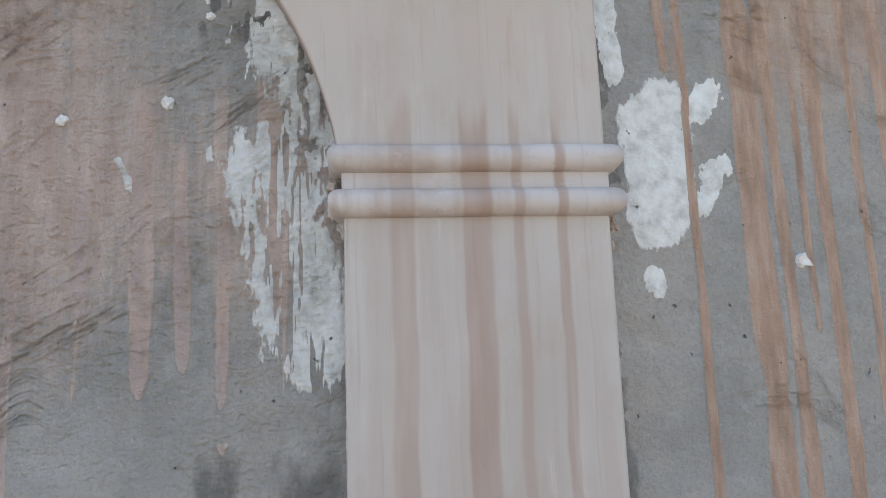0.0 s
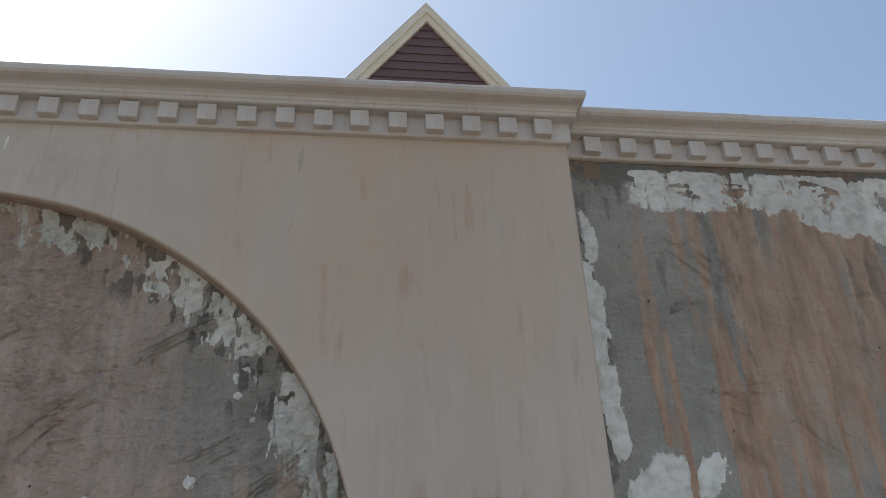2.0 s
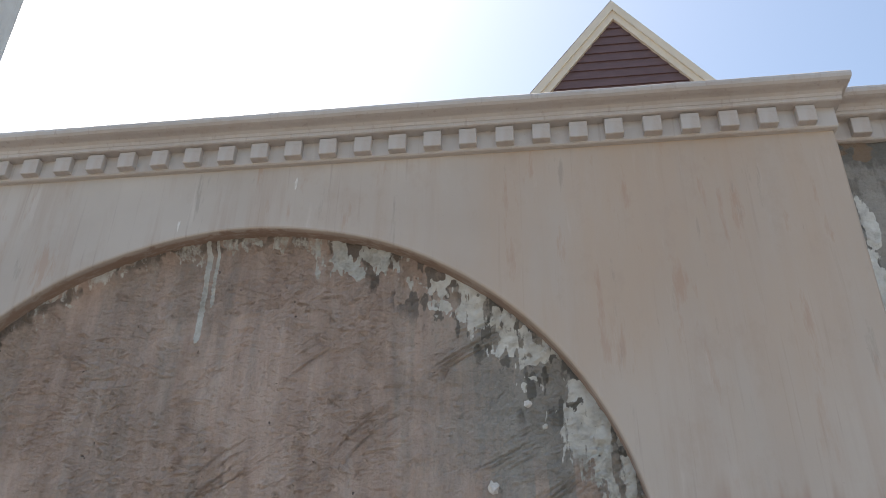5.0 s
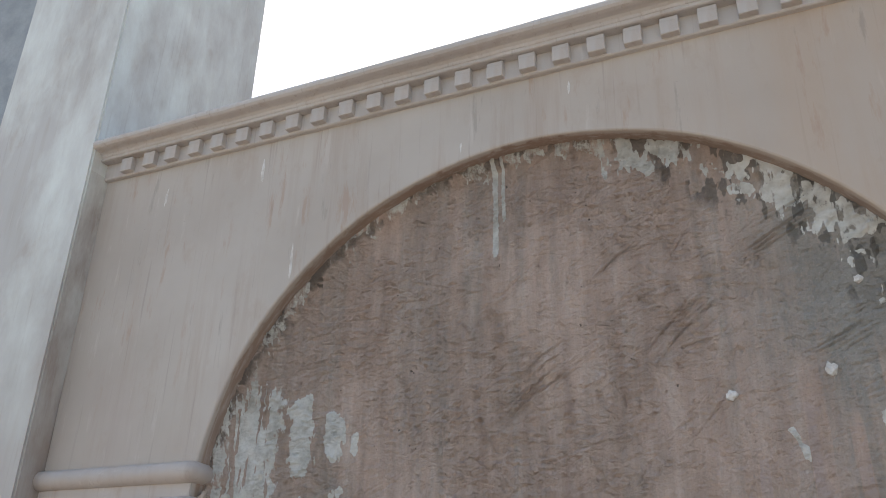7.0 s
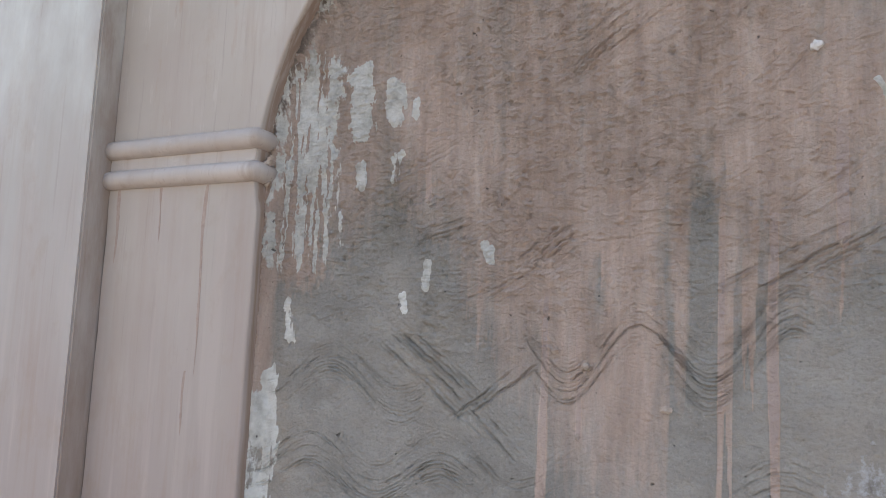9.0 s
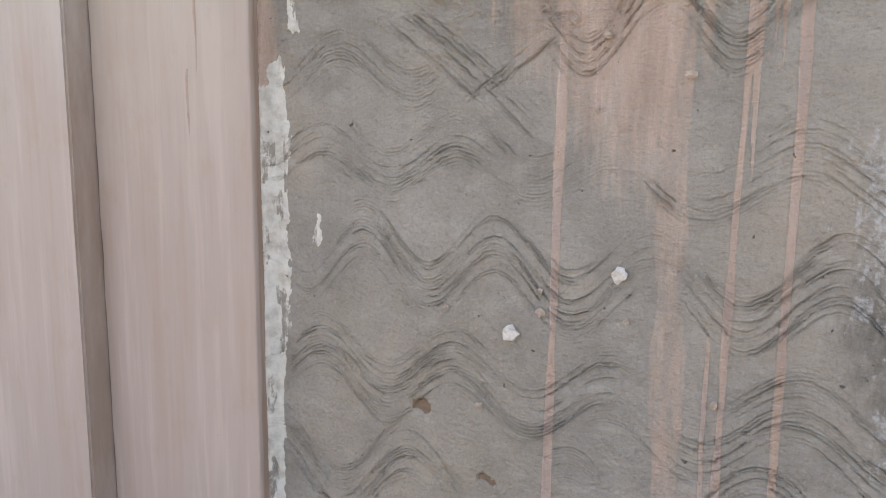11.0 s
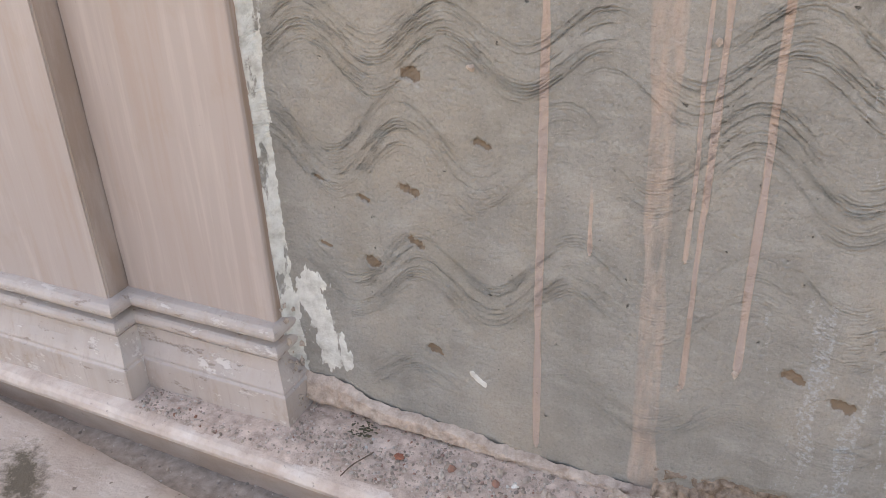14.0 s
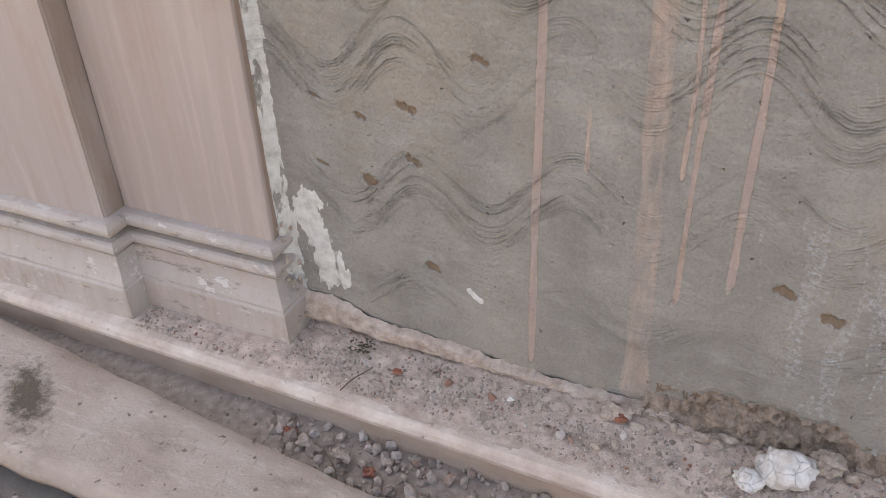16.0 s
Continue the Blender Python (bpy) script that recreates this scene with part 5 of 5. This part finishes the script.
def dust_bed():
    """Crumbled plaster that has gathered on the ledge, thickest against the wall."""
    xs, ys = np.arange(-2.14, 0.05, 0.0055), np.arange(-0.29, 0.031, 0.0055)
    X, Y = np.meshgrid(xs, ys)
    nose = -0.205 - 0.0169 * (X + 4.2)
    hgt = 0.005 + 0.009 * step(-0.20, 0.0, Y) * (0.35 + 0.65 * step(-1.5, -0.6, X)) * step(-1.66, -1.55, X) + 0.012 * (fbm(X * 14, Y * 14, 301, 4) - 0.5) + 0.008 * (fbm(X * 70, Y * 70, 302, 4, 0.7) - 0.5)
    hgt = hgt * step(nose + 0.012, nose + 0.075, Y + 0.06 * (fbm(X * 7, Y * 7, 303, 4) - 0.5)) * step(-2.13, -2.0, X)
    hgt = np.where(hgt > 0.0004, hgt, -0.001)
    ob = grid_object("dust_heap", xs, ys, X * 0, {}, (hgt > 0) & (Y > nose + 0.01), M_DUST)
    co = np.stack([X, Y, 0.150 + hgt], -1).reshape(-1, 3).astype(np.float32)
    ob.data.vertices.foreach_set("co", co.ravel())
    ob.data.update()
    return tagged(ob, "pinkish rubble dust strewn on the ledge", "dust", kind="stuff")


dust_bed()


def trough_bed():
    """Earth and fines packed between the ledge and the slab, and under the slab."""
    xs, ys = np.arange(-3.2, -0.4, 0.010), np.arange(-0.60, -0.17, 0.010)
    X, Y = np.meshgrid(xs, ys)
    hgt = 0.020 + 0.016 * (fbm(X * 9, Y * 9, 331, 4) - 0.5) + 0.008 * (fbm(X * 60, Y * 60, 332, 3, 0.7) - 0.5)
    hgt = hgt - 0.06 * step(-0.75, -0.45, X)
    ob = grid_object("earth_bed", xs, ys, X * 0, {}, np.ones_like(X, bool), M_BED)
    ob.data.vertices.foreach_set("co", np.stack([X, Y, hgt], -1).reshape(-1, 3).astype(np.float32).ravel())
    ob.data.update()
    return tagged(ob, "grey-brown earth packed between ledge and slab", "earth", kind="stuff")


trough_bed()


def scatter(name, label, count, x0, x1, y0, y1, zf, r0, r1, seed):
    rng = random.Random(seed)
    co, faces = [], []
    unit = bmesh.new()
    bmesh.ops.create_icosphere(unit, subdivisions=1, radius=1.0)
    base_v = [v.co.copy() for v in unit.verts]
    base_f = [[v.index for v in f.verts] for f in unit.faces]
    unit.free()
    for _ in range(count):
        x, y = rng.uniform(x0, x1), rng.uniform(y0, y1)
        r = r0 + (r1 - r0) * rng.random() ** 2.5
        q = Euler((rng.uniform(0, 6), rng.uniform(0, 6), rng.uniform(0, 6))).to_matrix()
        s = Vector((rng.uniform(0.8, 1.25), rng.uniform(0.6, 1.0), rng.uniform(0.5, 0.8))) * r
        o = len(co)
        zc = zf(x, y) + r * 0.25
        for v in base_v:
            c = v * rng.uniform(0.72, 1.12)
            c = q @ Vector((c.x * s.x, c.y * s.y, c.z * s.z))
            co.append((c.x + x, c.y + y, c.z + zc))
        faces += [[i + o for i in f] for f in base_f]
    me = bpy.data.meshes.new(name)
    me.from_pydata(co, [], faces)
    me.materials.append(M_STONES)
    return tagged(new(name, me), label, "gravel", kind="stuff")


scatter("ledge_rubble", "fine broken stone and plaster crumbs on the ledge", 9000, -1.62, -0.02, -0.215, 0.01, lambda x, y: 0.152 + 0.009 * max(0.0, (y + 0.2) / 0.2) * (0.35 + 0.65 * min(1, max(0, (x + 1.5) / 0.9))), 0.0015, 0.0075, 51)
scatter("base_crumbs", "small plaster crumbs in front of the pilaster base", 1100, -2.10, -1.60, -0.215, -0.115, lambda x, y: 0.152, 0.0012, 0.007, 55)
scatter("ledge_crumbs", "larger broken stones by the torn edge", 260, -1.2, -0.05, -0.17, 0.0, lambda x, y: 0.156, 0.004, 0.018, 52)
scatter("trough_gravel", "grey gravel and brick chips between ledge and slab", 420, -1.62, -0.6, -0.46, -0.235, lambda x, y: 0.022, 0.005, 0.026, 53)
scatter("trough_chips", "few small chips on the packed earth", 420, -2.9, -1.5, -0.42, -0.22, lambda x, y: 0.020, 0.002, 0.009, 56)
scatter("front_gravel", "grey gravel in front of the loose slab", 900, -2.8, -1.2, -0.98, -0.70, lambda x, y: -0.035, 0.005, 0.024, 54)


def stone(name, at, size, seed, mat, label, category):
    bm = bmesh.new()
    if mat is not M_CHUNK:
        lump(bm, (0, 0, 0), size, seed, detail=3)
    else:
        bmesh.ops.create_icosphere(bm, subdivisions=4, radius=1.0)
        q = Vector((seed, 2 * seed, 0))
        for v in bm.verts:
            p = v.co.normalized()
            k = 0.80 + 0.26 * noise.noise(p * 1.5 + q) + 0.15 * noise.noise(p * 3.5 + q) + 0.08 * noise.noise(p * 11 + q)
            v.co = Vector((p.x * size[0], p.y * size[1], p.z * size[2])) * k
    ob = mesh_object(name, bm, mat, smooth=mat is M_CHUNK)
    ob.location = at
    return tagged(ob, label, category)


stone("plaster_chunk", (-0.345, -0.105, 0.196), (0.074, 0.060, 0.054), 11.6, M_CHUNK, "white cracked plaster lump lying on rubble", "rubble")
stone("plaster_chunk", (-0.415, -0.150, 0.180), (0.040, 0.032, 0.030), 7.4, M_CHUNK, "small white plaster lump beside a larger one", "rubble")
stone("mortar_block", (-0.738, -0.060, 0.182), (0.052, 0.026, 0.026), 5.2, M_MORTAR, "beige block of broken mortar on the ledge", "rubble")
for k in range(7):
    stone("brick_piece", (-0.64 + 0.05 * k, 0.018, 0.168 + 0.008 * (k % 3)), (0.026, 0.016, 0.014), k * 1.7 + 2, M_BRICK if k % 2 else M_MORTAR, "broken brick in the hollow under the render" if k % 2 else "broken mortar in the hollow under the render", "rubble")
stone("stone", (-0.262, -0.040, 0.188), (0.045, 0.035, 0.030), 9.3, M_MORTAR, "rough stone by the torn edge", "rubble")
for k, (x, y, z, r, mt) in enumerate(((-1.30, -0.115, 0.165, 0.013, M_BRICK), (-1.53, -0.305, 0.034, 0.020, M_BRICK), (-1.27, -0.345, 0.034, 0.018, M_BRICK), (-1.47, -0.325, 0.038, 0.024, M_MORTAR), (-1.36, -0.330, 0.040, 0.028, M_MORTAR), (-0.99, -0.10, 0.168, 0.009, M_LIME), (-0.72, -0.075, 0.178, 0.016, M_BRICK))):
    stone("brick_chip" if mt is M_BRICK else "rubble_stone", (x, y, z), (r * 1.2, r * 0.9, r * 0.8), k * 2.3 + 1, mt, {M_BRICK: "red brick chip among the gravel", M_MORTAR: "pale angular rubble stone in the gravel", M_LIME: "small white plaster chip on the ledge"}[mt], "rubble")


def twig(points, r, label):
    cu = bpy.data.curves.new("twig", "CURVE")
    cu.dimensions, cu.bevel_depth, cu.bevel_resolution = "3D", r, 2
    sp = cu.splines.new("NURBS")
    sp.points.add(len(points) - 1)
    for p, q in zip(sp.points, points):
        p.co = (*q, 1)
    sp.use_endpoint_u, sp.order_u = True, 3
    cu.materials.append(M_TWIG)
    return tagged(new("twig", cu), label, "twig")


twig([(-1.408, -0.228, 0.158), (-1.40, -0.19, 0.163), (-1.38, -0.16, 0.167), (-1.364, -0.131, 0.170)], 0.0018, "thin dry twig lying across the ledge")
bm = bmesh.new()
rng = random.Random(77)
for k in range(46):
    a, q = rng.uniform(0, 6.3), 0.030 * rng.random() ** 0.6
    lump(bm, (-1.433 + 1.3 * q * math.cos(a), -0.067 + q * math.sin(a), 0.166 + 0.012 * rng.random()), (rng.uniform(0.003, 0.009), rng.uniform(0.002, 0.006), 0.003), rng.random() * 40, detail=1)
tagged(mesh_object("dry_moss", bm, M_MOSS), "clump of dark dry moss among the ledge rubble", "moss", kind="stuff")
twig([(-1.42, -0.33, 0.03), (-1.36, -0.37, 0.075), (-1.31, -0.43, 0.108)], 0.002, "dry twig leaning on the loose slab")

# ---- unseen wall opposite, added to bounce warm light onto the bay ----
bm = bmesh.new()
box(bm, -16, 16, -11.3, -11.0, -0.1, 2.6)
tagged(mesh_object("wall_bounce", bm, M_HOUSE), "unseen plain cream wall added to bounce warm light", "wall", kind="structure")
